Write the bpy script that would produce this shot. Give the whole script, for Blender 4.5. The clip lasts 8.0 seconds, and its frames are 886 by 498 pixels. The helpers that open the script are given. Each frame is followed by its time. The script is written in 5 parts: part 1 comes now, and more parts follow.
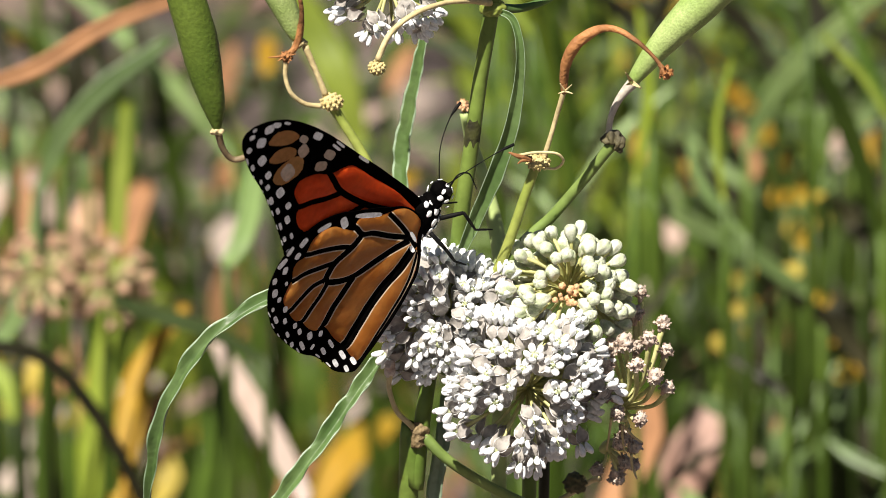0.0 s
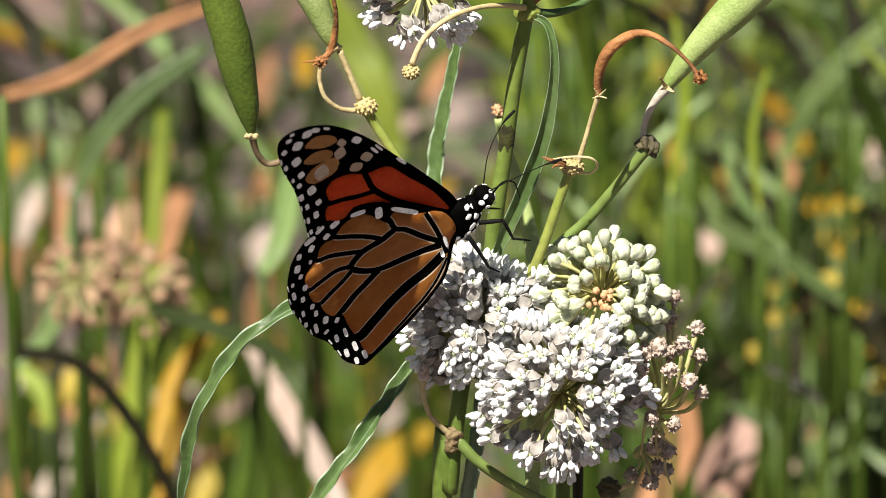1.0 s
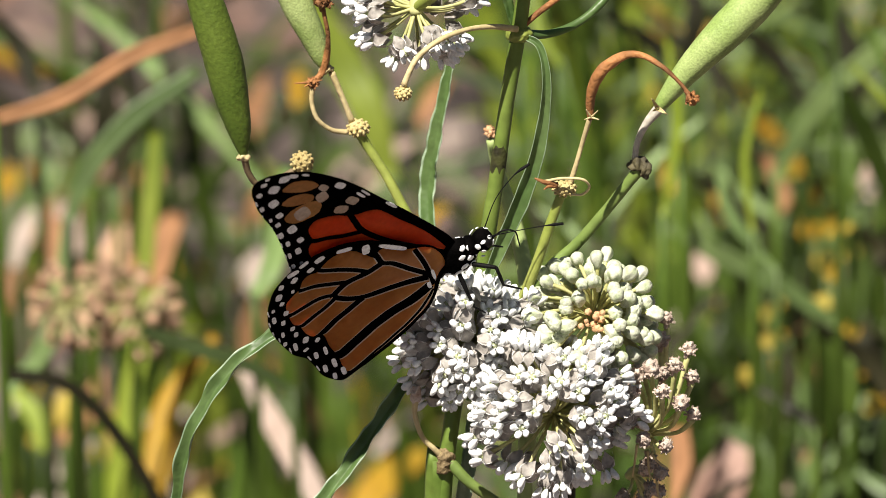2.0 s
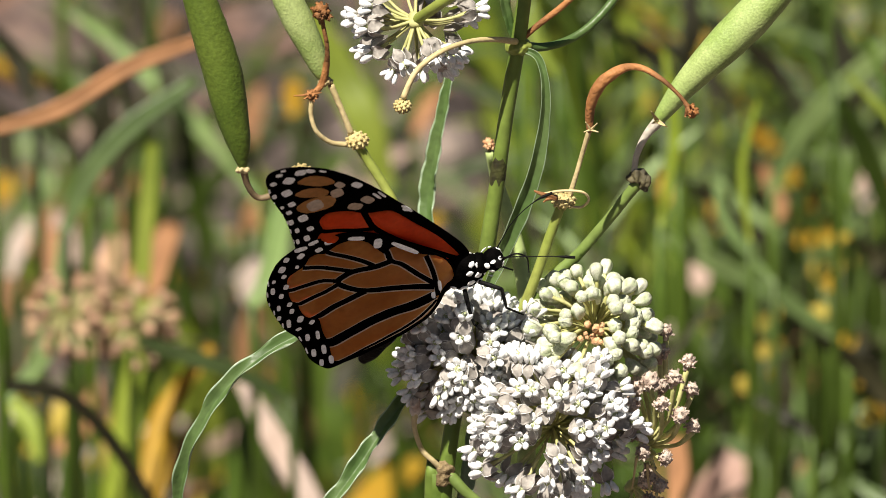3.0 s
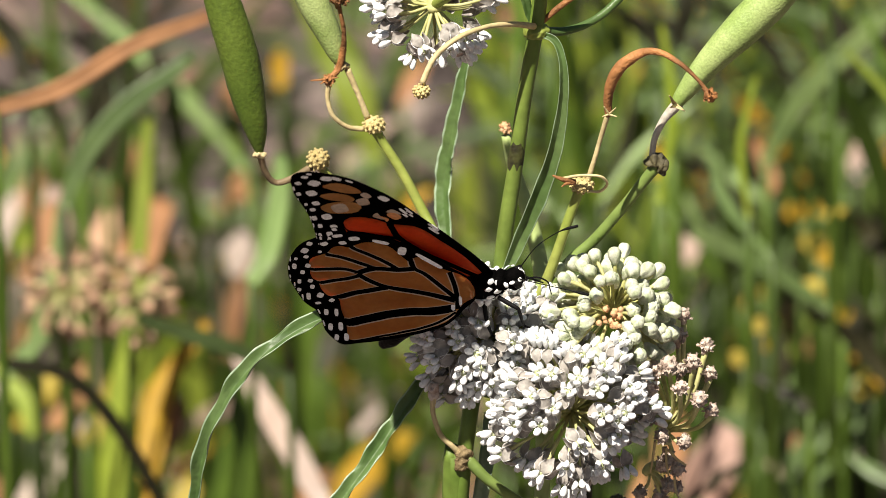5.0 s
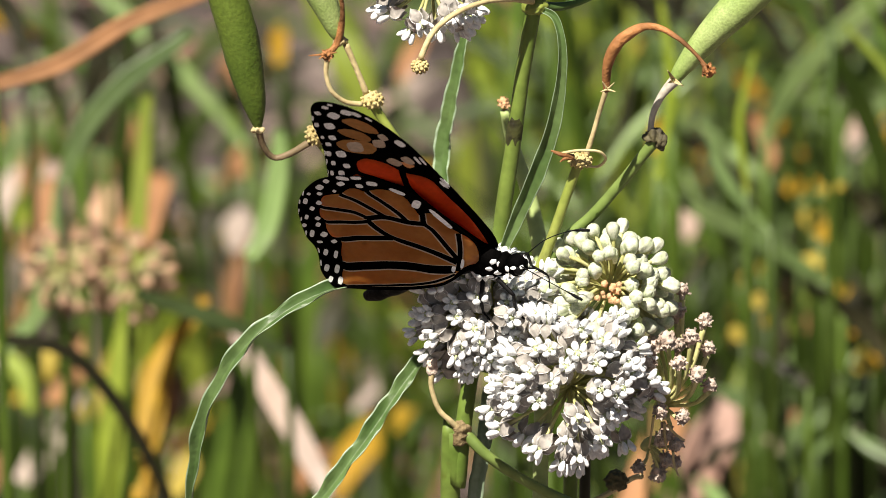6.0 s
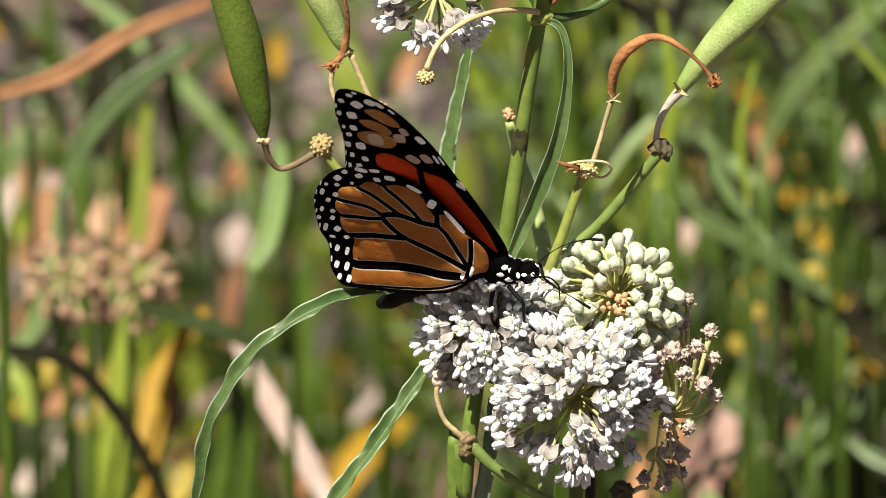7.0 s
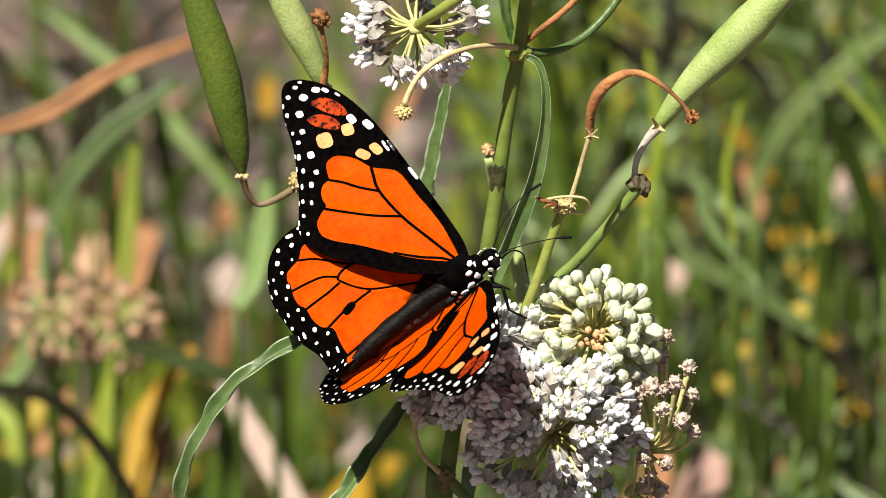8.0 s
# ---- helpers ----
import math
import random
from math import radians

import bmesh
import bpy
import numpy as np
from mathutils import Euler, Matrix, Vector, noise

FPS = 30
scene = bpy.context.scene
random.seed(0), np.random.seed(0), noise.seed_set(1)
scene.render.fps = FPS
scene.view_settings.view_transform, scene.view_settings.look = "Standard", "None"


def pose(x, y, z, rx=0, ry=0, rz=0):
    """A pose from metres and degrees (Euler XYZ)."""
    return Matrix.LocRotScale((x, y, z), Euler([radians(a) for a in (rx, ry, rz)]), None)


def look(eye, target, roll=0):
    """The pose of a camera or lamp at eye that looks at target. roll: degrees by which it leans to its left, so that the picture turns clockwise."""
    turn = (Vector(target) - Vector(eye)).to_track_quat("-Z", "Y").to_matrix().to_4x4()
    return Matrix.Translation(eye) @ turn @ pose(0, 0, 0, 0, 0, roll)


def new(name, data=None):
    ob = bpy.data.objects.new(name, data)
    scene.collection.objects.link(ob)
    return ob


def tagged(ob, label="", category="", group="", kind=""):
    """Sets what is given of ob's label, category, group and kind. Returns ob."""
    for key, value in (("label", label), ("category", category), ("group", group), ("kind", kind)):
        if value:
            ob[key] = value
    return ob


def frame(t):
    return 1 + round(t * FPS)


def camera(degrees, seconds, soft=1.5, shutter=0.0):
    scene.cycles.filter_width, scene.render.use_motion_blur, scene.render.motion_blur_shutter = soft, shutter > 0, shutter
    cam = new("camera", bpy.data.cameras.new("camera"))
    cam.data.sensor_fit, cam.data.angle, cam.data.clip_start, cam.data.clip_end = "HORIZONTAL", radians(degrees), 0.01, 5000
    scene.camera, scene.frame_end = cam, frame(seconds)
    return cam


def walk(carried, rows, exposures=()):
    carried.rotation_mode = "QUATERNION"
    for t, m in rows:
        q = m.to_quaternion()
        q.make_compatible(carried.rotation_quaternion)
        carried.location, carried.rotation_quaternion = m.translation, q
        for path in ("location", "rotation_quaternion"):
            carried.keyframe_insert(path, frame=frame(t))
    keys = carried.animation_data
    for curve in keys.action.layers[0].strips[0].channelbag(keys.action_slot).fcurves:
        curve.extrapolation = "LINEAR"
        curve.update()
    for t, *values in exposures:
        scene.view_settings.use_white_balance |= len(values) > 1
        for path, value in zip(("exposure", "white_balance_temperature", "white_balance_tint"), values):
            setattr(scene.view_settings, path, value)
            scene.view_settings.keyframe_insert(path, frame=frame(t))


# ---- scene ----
cam = camera(4.988, 8.0, soft=0.6)
PITCH, DIST, HEIGHT = radians(20), 1.8, 0.62
AXIS_R = Vector((1, 0, 0))
AXIS_F = Vector((0, math.cos(PITCH), -math.sin(PITCH)))
AXIS_U = Vector((0, math.sin(PITCH), math.cos(PITCH)))
TARGET = Vector((0, 0, HEIGHT))
EYE = TARGET - DIST * AXIS_F


def standpoint(sx, sy, tx, tz):
    """Aim shifted by sx, sy tenths of a millimetre on the plant, eye shifted by tx, tz millimetres."""
    eye = EYE + AXIS_R * tx * 1e-3 + AXIS_U * tz * 1e-3
    aim = TARGET - AXIS_R * sx * 1e-4 + AXIS_U * sy * 1e-4
    return look(eye, aim)


walk(cam, [(t, standpoint(*row)) for t, *row in [
    (0.0, 0, 0, 0, 0), (0.5, 54, 6, -0.6, -0.7), (1.0, 60, 8, 1.8, -2.6), (1.2, 47, 18, 2.2, -3.2),
    (1.5, 46, 38, 2.4, -4.0), (3.0, 45, 68, 0.3, -2.0), (3.5, 92, 62, -10.8, 1.2), (3.6, 97, 68, -12.2, 1.8),
    (3.8, 108, 63, -14.2, 2.6), (4.0, 114, 77, -15.6, 3.2), (4.2, 104, 76, -16, 3.8), (5.5, 76, 16, -17.4, 5.2),
    (6.0, 75, -3, -16.8, 4.8), (6.5, 77, -5, -17.7, 4.8), (7.0, 85, 16, -21, 5.2), (7.5, 66, 64, -17.4, 4.2),
    (7.7, 51, 76, -16, 3.4), (8.0, 46, 79, -14.1, 2.4)]],
     exposures=[(0.0, 0.88, 7050, 9), (1.5, 0.84, 7050, 9), (3.0, 0.74, 7250, 9), (4.2, 0.74, 7250, 9), (5.5, 0.88, 7250, 9),
                (6.5, 0.84, 7250, 9), (8.0, 0.80, 7250, 9)])
cam.data.dof.use_dof = True
cam.data.dof.focus_distance = DIST - 0.005
cam.data.dof.aperture_fstop = cam.data.lens / 12.0

# ---- light ----
SUN_TO = Vector((-0.265, -0.453, 0.851)).normalized()
world = bpy.data.worlds.new("sky")
scene.world = world
world.use_nodes = True
wn = world.node_tree.nodes
sky = wn.new("ShaderNodeTexSky")
sky.sky_type = "NISHITA"
sky.sun_disc = False
sky.sun_elevation = math.asin(SUN_TO.z)
sky.sun_rotation = math.atan2(SUN_TO.x, SUN_TO.y)
wn["Background"].inputs["Strength"].default_value = 0.025
world.node_tree.links.new(sky.outputs["Color"], wn["Background"].inputs["Color"])
sun_data = bpy.data.lights.new("sun", "SUN")
sun_data.energy, sun_data.angle, sun_data.color = 5.0, radians(0.55), (1.0, 0.985, 0.95)
sun = new("sun", sun_data)
sun.matrix_world = look(SUN_TO * 5, (0, 0, 0))


# ---- materials ----
def material(name, base, other, scale, rough=0.6, bump=0.3, through_light=0.0, tint=None, fine=6.0, spread=0.12,
             spots=None, gloss=0.35, metres=True):
    """Two noise scales between base and other, a change from thing to thing, relief, and light passing through."""
    m = bpy.data.materials.new(name)
    m.use_nodes = True
    nt = m.node_tree
    n, link = nt.nodes, nt.links.new
    bsdf, out = n["Principled BSDF"], n["Material Output"]
    tc = n.new("ShaderNodeTexCoord")
    big = n.new("ShaderNodeTexNoise")
    big.inputs["Scale"].default_value, big.inputs["Detail"].default_value = scale, 5
    small = n.new("ShaderNodeTexNoise")
    small.inputs["Scale"].default_value, small.inputs["Detail"].default_value = scale * fine, 4
    link(tc.outputs["Object"], big.inputs["Vector"])
    link(tc.outputs["Object"], small.inputs["Vector"])
    ramp = n.new("ShaderNodeMapRange")
    ramp.inputs["From Min"].default_value, ramp.inputs["From Max"].default_value = 0.35, 0.65
    link(big.outputs["Fac"], ramp.inputs["Value"])
    mix = n.new("ShaderNodeMix")
    mix.data_type = "RGBA"
    mix.inputs["A"].default_value, mix.inputs["B"].default_value = (*base, 1), (*other, 1)
    link(ramp.outputs["Result"], mix.inputs["Factor"])
    info = n.new("ShaderNodeObjectInfo")
    vary = n.new("ShaderNodeMapRange")
    vary.inputs["To Min"].default_value, vary.inputs["To Max"].default_value = 1 - spread, 1 + spread
    link(info.outputs["Random"], vary.inputs["Value"])
    grain = n.new("ShaderNodeMapRange")
    grain.inputs["From Min"].default_value, grain.inputs["From Max"].default_value = 0.3, 0.7
    grain.inputs["To Min"].default_value, grain.inputs["To Max"].default_value = 0.82, 1.18
    link(small.outputs["Fac"], grain.inputs["Value"])
    times = n.new("ShaderNodeMath")
    times.operation = "MULTIPLY"
    link(vary.outputs["Result"], times.inputs[0])
    link(grain.outputs["Result"], times.inputs[1])
    hsv = n.new("ShaderNodeHueSaturation")
    link(times.outputs["Value"], hsv.inputs["Value"])
    link(mix.outputs["Result"], hsv.inputs["Color"])
    colour = hsv.outputs["Color"]
    if spots:
        sn = n.new("ShaderNodeTexNoise")
        sn.inputs["Scale"].default_value, sn.inputs["Detail"].default_value = spots[1], 3
        link(tc.outputs["Object"], sn.inputs["Vector"])
        sr = n.new("ShaderNodeMapRange")
        sr.inputs["From Min"].default_value, sr.inputs["From Max"].default_value = spots[2], spots[2] + 0.06
        link(sn.outputs["Fac"], sr.inputs["Value"])
        sm = n.new("ShaderNodeMix")
        sm.data_type = "RGBA"
        sm.inputs["B"].default_value = (*spots[0], 1)
        link(sr.outputs["Result"], sm.inputs["Factor"])
        link(colour, sm.inputs["A"])
        colour = sm.outputs["Result"]
    link(colour, bsdf.inputs["Base Color"])
    bsdf.inputs["Roughness"].default_value = rough
    bsdf.inputs["Specular IOR Level"].default_value = gloss
    if bump:
        b = n.new("ShaderNodeBump")
        b.inputs["Strength"].default_value, b.inputs["Distance"].default_value = bump, 0.0004
        link(small.outputs["Fac"], b.inputs["Height"])
        link(b.outputs["Normal"], bsdf.inputs["Normal"])
    if through_light:
        tr = n.new("ShaderNodeBsdfTranslucent")
        if tint:
            tr.inputs["Color"].default_value = (*tint, 1)
        else:
            link(colour, tr.inputs["Color"])
        ms = n.new("ShaderNodeMixShader")
        ms.inputs["Fac"].default_value = through_light
        link(bsdf.outputs["BSDF"], ms.inputs[1])
        link(tr.outputs["BSDF"], ms.inputs[2])
        link(ms.outputs["Shader"], out.inputs["Surface"])
    return m


M = {
    "black": material("wing_black", (0.0008, 0.0007, 0.0007), (0.0022, 0.0018, 0.0018), 900, 0.7, 0.2, gloss=0.0),
    "orange": material("wing_orange", (0.60, 0.058, 0.0012), (0.68, 0.088, 0.002), 140, 0.6, 0.5, 0.32, (0.74, 0.076, 0.002), spread=0.04, gloss=0.05),
    "red": material("wing_red", (0.62, 0.075, 0.012), (0.80, 0.12, 0.018), 180, 0.6, 0.2, 0.55, (0.98, 0.13, 0.01), spread=0.04, gloss=0.2),
    "tan": material("wing_tan", (0.28, 0.115, 0.012), (0.42, 0.215, 0.05), 130, 0.42, 0.35, 0.42, (0.95, 0.25, 0.01), spread=0.12, gloss=0.25),
    "brown": material("wing_brown", (0.46, 0.20, 0.05), (0.58, 0.27, 0.08), 200, 0.6, 0.5, 0.35, (0.8, 0.25, 0.03), spread=0.08, gloss=0.3),
    "rust": material("wing_rust", (0.52, 0.05, 0.004), (0.16, 0.015, 0.003), 420, 0.6, 0.5, 0.15, spread=0.05, gloss=0.1, spots=((0.02, 0.004, 0.002), 1100, 0.54)),
    "edging": material("wing_vein_edging", (0.62, 0.50, 0.36), (0.52, 0.42, 0.32), 200, 0.5, 0.15, 0.2, (0.9, 0.5, 0.2), spread=0.06),
    "dusty": material("wing_dusty_tan", (0.60, 0.48, 0.38), (0.50, 0.36, 0.26), 200, 0.6, 0.2, 0.2, spread=0.1),
    "cream": material("wing_cream", (0.78, 0.30, 0.10), (0.82, 0.37, 0.15), 300, 0.6, 0.3, 0.2, spread=0.05),
    "white": material("wing_white", (0.84, 0.84, 0.86), (0.88, 0.88, 0.88), 300, 0.6, 0.2, spread=0.05),
    "fuzz": material("wing_base_hair", (0.008, 0.005, 0.003), (0.035, 0.016, 0.006), 500, 0.8, 0.8, spread=0.05, gloss=0.05),
    "fur": material("body_fur", (0.0009, 0.0009, 0.0009), (0.003, 0.0026, 0.0026), 500, 0.8, 0.6, spread=0, gloss=0.01),
    "belly": material("abdomen_grey", (0.0012, 0.001, 0.001), (0.005, 0.004, 0.003), 520, 0.55, 0.5, spread=0, gloss=0.1, fine=3),
    "limb": material("limb_black", (0.003, 0.003, 0.003), (0.008, 0.007, 0.007), 600, 0.55, 0.4, spread=0, gloss=0.1),
    "hood": material("hood_white", (0.90, 0.90, 0.90), (0.84, 0.84, 0.83), 250, 0.5, 0.2, 0.12, spread=0.04),
    "petal": material("petal_mauve", (0.40, 0.36, 0.33), (0.57, 0.53, 0.49), 250, 0.55, 0.3, 0.4, spread=0.14),
    "rim": material("petal_rim", (0.86, 0.85, 0.84), (0.80, 0.78, 0.76), 250, 0.55, 0.3, 0.25, spread=0.06),
    "column": material("column_green", (0.40, 0.45, 0.20), (0.55, 0.58, 0.38), 400, 0.5, 0.2, 0.1),
    "bud": material("bud_white", (0.48, 0.55, 0.33), (0.74, 0.73, 0.62), 420, 0.5, 0.15, 0.16, spread=0.16),
    "peach": material("bud_peach", (0.62, 0.33, 0.17), (0.74, 0.48, 0.28), 300, 0.6, 0.5, 0.1),
    "dried": material("dried_flower", (0.74, 0.63, 0.54), (0.44, 0.31, 0.25), 420, 0.75, 0.8, 0.12, spread=0.2),
    "pedicel": material("pedicel_green", (0.42, 0.42, 0.16), (0.55, 0.52, 0.25), 150, 0.55, 0.3, 0.1),
    "stem": material("stem_green", (0.095, 0.155, 0.024), (0.16, 0.215, 0.045), 60, 0.5, 0.5, spots=((0.10, 0.13, 0.02), 140, 0.64)),
    "stemplain": material("stalk_green", (0.13, 0.19, 0.045), (0.19, 0.25, 0.07), 60, 0.5, 0.4),
    "pale": material("stem_pale", (0.32, 0.42, 0.14), (0.40, 0.48, 0.20), 50, 0.5, 0.4),
    "stalk": material("stalk_yellow_green", (0.20, 0.25, 0.045), (0.26, 0.285, 0.07), 70, 0.5, 0.4),
    "stalkbrown": material("stalk_red_brown", (0.22, 0.15, 0.085), (0.15, 0.11, 0.06), 120, 0.6, 0.6),
    "scab": material("stem_scab", (0.30, 0.22, 0.12), (0.16, 0.11, 0.05), 300, 0.75, 1.0),
    "bone": material("stalk_bleached", (0.58, 0.53, 0.45), (0.46, 0.41, 0.34), 140, 0.6, 0.6),
    "straw": material("stalk_straw", (0.58, 0.47, 0.26), (0.46, 0.36, 0.18), 120, 0.6, 0.6),
    "knob": material("knob_straw", (0.56, 0.46, 0.22), (0.40, 0.30, 0.12), 350, 0.7, 1.0),
    # Pale leaf colour with the sun's sheen mixed in; also colours lit leaf edges.
    "leafpale": material("leaf_pale_sheen", (0.22, 0.31, 0.19), (0.32, 0.41, 0.28), 90, 0.4, 0.4, 0.18, (0.3, 0.45, 0.12), gloss=0.6, fine=9),
    "leaf": material("leaf_green", (0.058, 0.112, 0.028), (0.115, 0.178, 0.06), 70, 0.42, 0.5, 0.18, (0.3, 0.45, 0.08), gloss=0.5, fine=9),
    "pod": material("pod_green", (0.20, 0.29, 0.07), (0.36, 0.44, 0.17), 110, 0.55, 0.35, spread=0.05, fine=22),
    # Darker copy of the pod green: the left pod's shade is in this colour.
    "podshade": material("pod_green_shaded", (0.062, 0.105, 0.012), (0.10, 0.145, 0.02), 60, 0.55, 0.35, spread=0.05, fine=22),
    "brownpod": material("pod_dried", (0.40, 0.17, 0.06), (0.13, 0.055, 0.02), 160, 0.65, 1.0, fine=8),
    # Dark colour for the shadow that falls on the upper stem.
    "stemshade": material("stem_shade_band", (0.02, 0.018, 0.008), (0.07, 0.075, 0.02), 300, 0.6, 0.5),
    "char": material("knot_dark", (0.13, 0.11, 0.05), (0.05, 0.042, 0.025), 200, 0.7, 1.0),
    "soil": material("soil", (0.02, 0.015, 0.013), (0.15, 0.11, 0.10), 14, 0.9, 0.8, fine=12),
    "litter": material("litter", (0.22, 0.105, 0.065), (0.30, 0.20, 0.17), 30, 0.8, 0.5, spread=0.3),
    "bgreen": material("far_leaf_green", (0.032, 0.062, 0.006), (0.066, 0.104, 0.014), 25, 0.45, 0.3, 0.14, (0.2, 0.3, 0.03), spread=0.75),
    "blight": material("far_leaf_light", (0.165, 0.22, 0.018), (0.23, 0.275, 0.036), 25, 0.5, 0.3, 0.25, (0.38, 0.44, 0.05), spread=0.2),
    "bgrey": material("far_leaf_grey_green", (0.10, 0.16, 0.05), (0.15, 0.205, 0.075), 25, 0.4, 0.3, 0.08, spread=0.5),
    # Near-black: dark far stems, and the shade in gaps between far leaves.
    "bdark": material("far_dark_and_shaded", (0.014, 0.014, 0.005), (0.034, 0.030, 0.010), 25, 0.6, 0.3, 0.1, spread=0.2),
    "bgold": material("far_leaf_gold", (0.44, 0.25, 0.015), (0.38, 0.25, 0.025), 25, 0.6, 0.3, 0.3, (0.8, 0.4, 0.03), spread=0.2),
    "bochre": material("far_leaf_ochre", (0.34, 0.25, 0.03), (0.42, 0.33, 0.07), 25, 0.6, 0.3, 0.25, (0.7, 0.5, 0.06), spread=0.3),
    "brust": material("far_leaf_rust", (0.25, 0.115, 0.05), (0.32, 0.16, 0.075), 25, 0.7, 0.3, 0.15, spread=0.2),
    "salmon": material("far_seed_salmon", (0.44, 0.25, 0.15), (0.58, 0.40, 0.28), 60, 0.8, 0.4, 0.15, spread=0.2),
    "ash": material("litter_ash_mauve", (0.28, 0.22, 0.19), (0.40, 0.32, 0.27), 30, 0.8, 0.5, spread=0.3),
    "bleached": material("far_leaf_straw_white", (0.50, 0.40, 0.35), (0.44, 0.32, 0.26), 40, 0.7, 0.3, 0.2, spread=0.1),
    "bpink": material("far_leaf_bleached", (0.34, 0.23, 0.18), (0.42, 0.31, 0.26), 25, 0.7, 0.3, 0.15, spread=0.1),
}


# ---- building helpers ----
def at(x, y, d=0.0):
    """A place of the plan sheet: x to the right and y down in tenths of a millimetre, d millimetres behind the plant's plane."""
    way = AXIS_F + AXIS_R * ((x - 784) * 1e-4 / DIST) + AXIS_U * ((441 - y) * 1e-4 / DIST)
    return EYE + way * ((d * 1e-3 - EYE.y) / way.y)


def part(name, bm, mats, parent=None, label="", smooth=True, shift=None):
    """Links a bmesh as one mesh object under a thing or a part."""
    me = bpy.data.meshes.new(name)
    if shift is not None:
        bmesh.ops.translate(bm, verts=bm.verts, vec=-shift)
    bm.to_mesh(me)
    bm.free()
    for m in (mats if isinstance(mats, (list, tuple)) else [mats]):
        me.materials.append(m)
    if smooth:
        me.polygons.foreach_set("use_smooth", [True] * len(me.polygons))
    ob = new(name, me)
    if parent:
        ob.parent = parent
    if label:
        ob["label"] = label
    return ob


def spline(points, n=8):
    """A smooth line through the points."""
    p = [Vector(q) for q in points]
    if len(p) < 3:
        return [p[0].lerp(p[-1], i / n) for i in range(n + 1)]
    ext = [2 * p[0] - p[1], *p, 2 * p[-1] - p[-2]]
    line = []
    for i in range(1, len(ext) - 2):
        a, b, c, d = ext[i - 1:i + 3]
        for k in range(n):
            u = k / n
            line.append(0.5 * (2 * b + (c - a) * u + (2 * a - 5 * b + 4 * c - d) * u * u + (3 * b - a - 3 * c + d) * u ** 3))
    return line + [p[-1]]


def blend(values, u):
    """The value at u, 0 to 1, between evenly spaced values."""
    f = u * (len(values) - 1)
    i = min(int(f), len(values) - 2)
    return values[i] + (values[i + 1] - values[i]) * (f - i)


def tube(bm, points, radii, sides=10, n=8, rough=0.0, flat=1.0, slot=0):
    """A tapered round stalk along the points; radii in millimetres, evenly spaced along it."""
    line = spline(points, n)
    rings, up = [], Vector((0.3, -1, 0.2)).normalized()
    for i, c in enumerate(line):
        t = (line[min(i + 1, len(line) - 1)] - line[max(i - 1, 0)]).normalized()
        side = t.cross(up).normalized()
        up = side.cross(t).normalized()
        r = blend(radii, i / (len(line) - 1)) * 1e-3
        ring = []
        for k in range(sides):
            a = 2 * math.pi * k / sides
            f = 1 + rough * (noise.noise((c + Vector((a, 0, 0))) * 400) if rough else 0)
            ring.append(bm.verts.new(c + (side * math.cos(a) + up * math.sin(a) * flat) * r * f))
        rings.append(ring)
    faces = []
    for a, b in zip(rings, rings[1:]):
        for k in range(sides):
            faces.append(bm.faces.new((a[k], b[k], b[(k + 1) % sides], a[(k + 1) % sides])))
    faces += [bm.faces.new(rings[0]), bm.faces.new(rings[-1][::-1])]
    for f in faces:
        f.material_index = slot
    return bm


def blob(bm, centre, radii, rough=0.15, freq=900, axis=None, level=3, slot=0):
    """A lumpy ball; radii in millimetres along its own axes, the third one along axis."""
    made = bmesh.ops.create_icosphere(bm, subdivisions=level, radius=1)["verts"]
    turn = (axis.to_track_quat("Z", "Y").to_matrix() if axis is not None else Matrix.Identity(3))
    for v in made:
        s = v.co.copy()
        q = Vector((s.x * radii[0], s.y * radii[1], s.z * radii[2])) * 1e-3
        f = 1 + rough * noise.noise((centre + q) * freq)
        v.co = Vector(centre) + turn @ (q * f)
    for f in {f for v in made for f in v.link_faces}:
        f.material_index = slot
    return bm


def blade(bm, points, widths, face=Vector((0.1, -1, 0.5)), fold=0.25, wave=0.0, n=10, thick=0.25, twist=0.0, slot=0, rim=0.0):
    """A lance-shaped leaf along the points: widths in millimetres, folded along its midrib, with thickness; rim is the share of a margin with the next material."""
    across = (-1.0, -0.5, -0.08, 0.08, 0.5, 1.0) if not rim else (-1.0, rim - 1, -0.5, -0.08, 0.08, 0.5, 1 - rim, 1.0)
    line = spline(points, n)
    rows = []
    for i, c in enumerate(line):
        u = i / (len(line) - 1)
        t = (line[min(i + 1, len(line) - 1)] - line[max(i - 1, 0)]).normalized()
        side = t.cross(face).normalized()
        nor = side.cross(t).normalized()
        if twist:
            q = Matrix.Rotation(twist * (u - 0.3), 3, t)
            side, nor = q @ side, q @ nor
        w = max(blend(widths, u), 0.05) * 0.5e-3
        top, low = [], []
        for k in across:
            lift = abs(k) * fold * w + wave * 2.2 * w * abs(k) ** 2 * (math.sin(u * 31 + 2.5 * k) + 0.6 * math.sin(u * 67 + 4 * k))
            q = c + side * k * w + nor * (lift - (0.15e-3 if abs(k) < 0.1 else 0))
            top.append(bm.verts.new(q))
            low.append(bm.verts.new(q - nor * thick * 1e-3 * (1.0 if abs(k) < 0.9 else 0.3)))
        rows.append(top + low[::-1])
    faces = []
    for a, b in zip(rows, rows[1:]):
        for k in range(len(a)):
            faces.append(bm.faces.new((a[k], a[(k + 1) % len(a)], b[(k + 1) % len(a)], b[k])))
            faces[-1].material_index = slot + 1 if rim and k % len(across) in (0, len(across) - 2, len(across) - 1) else slot
    for end in (rows[0], rows[-1][::-1]):
        bm.faces.new(end).material_index = slot
    return bm


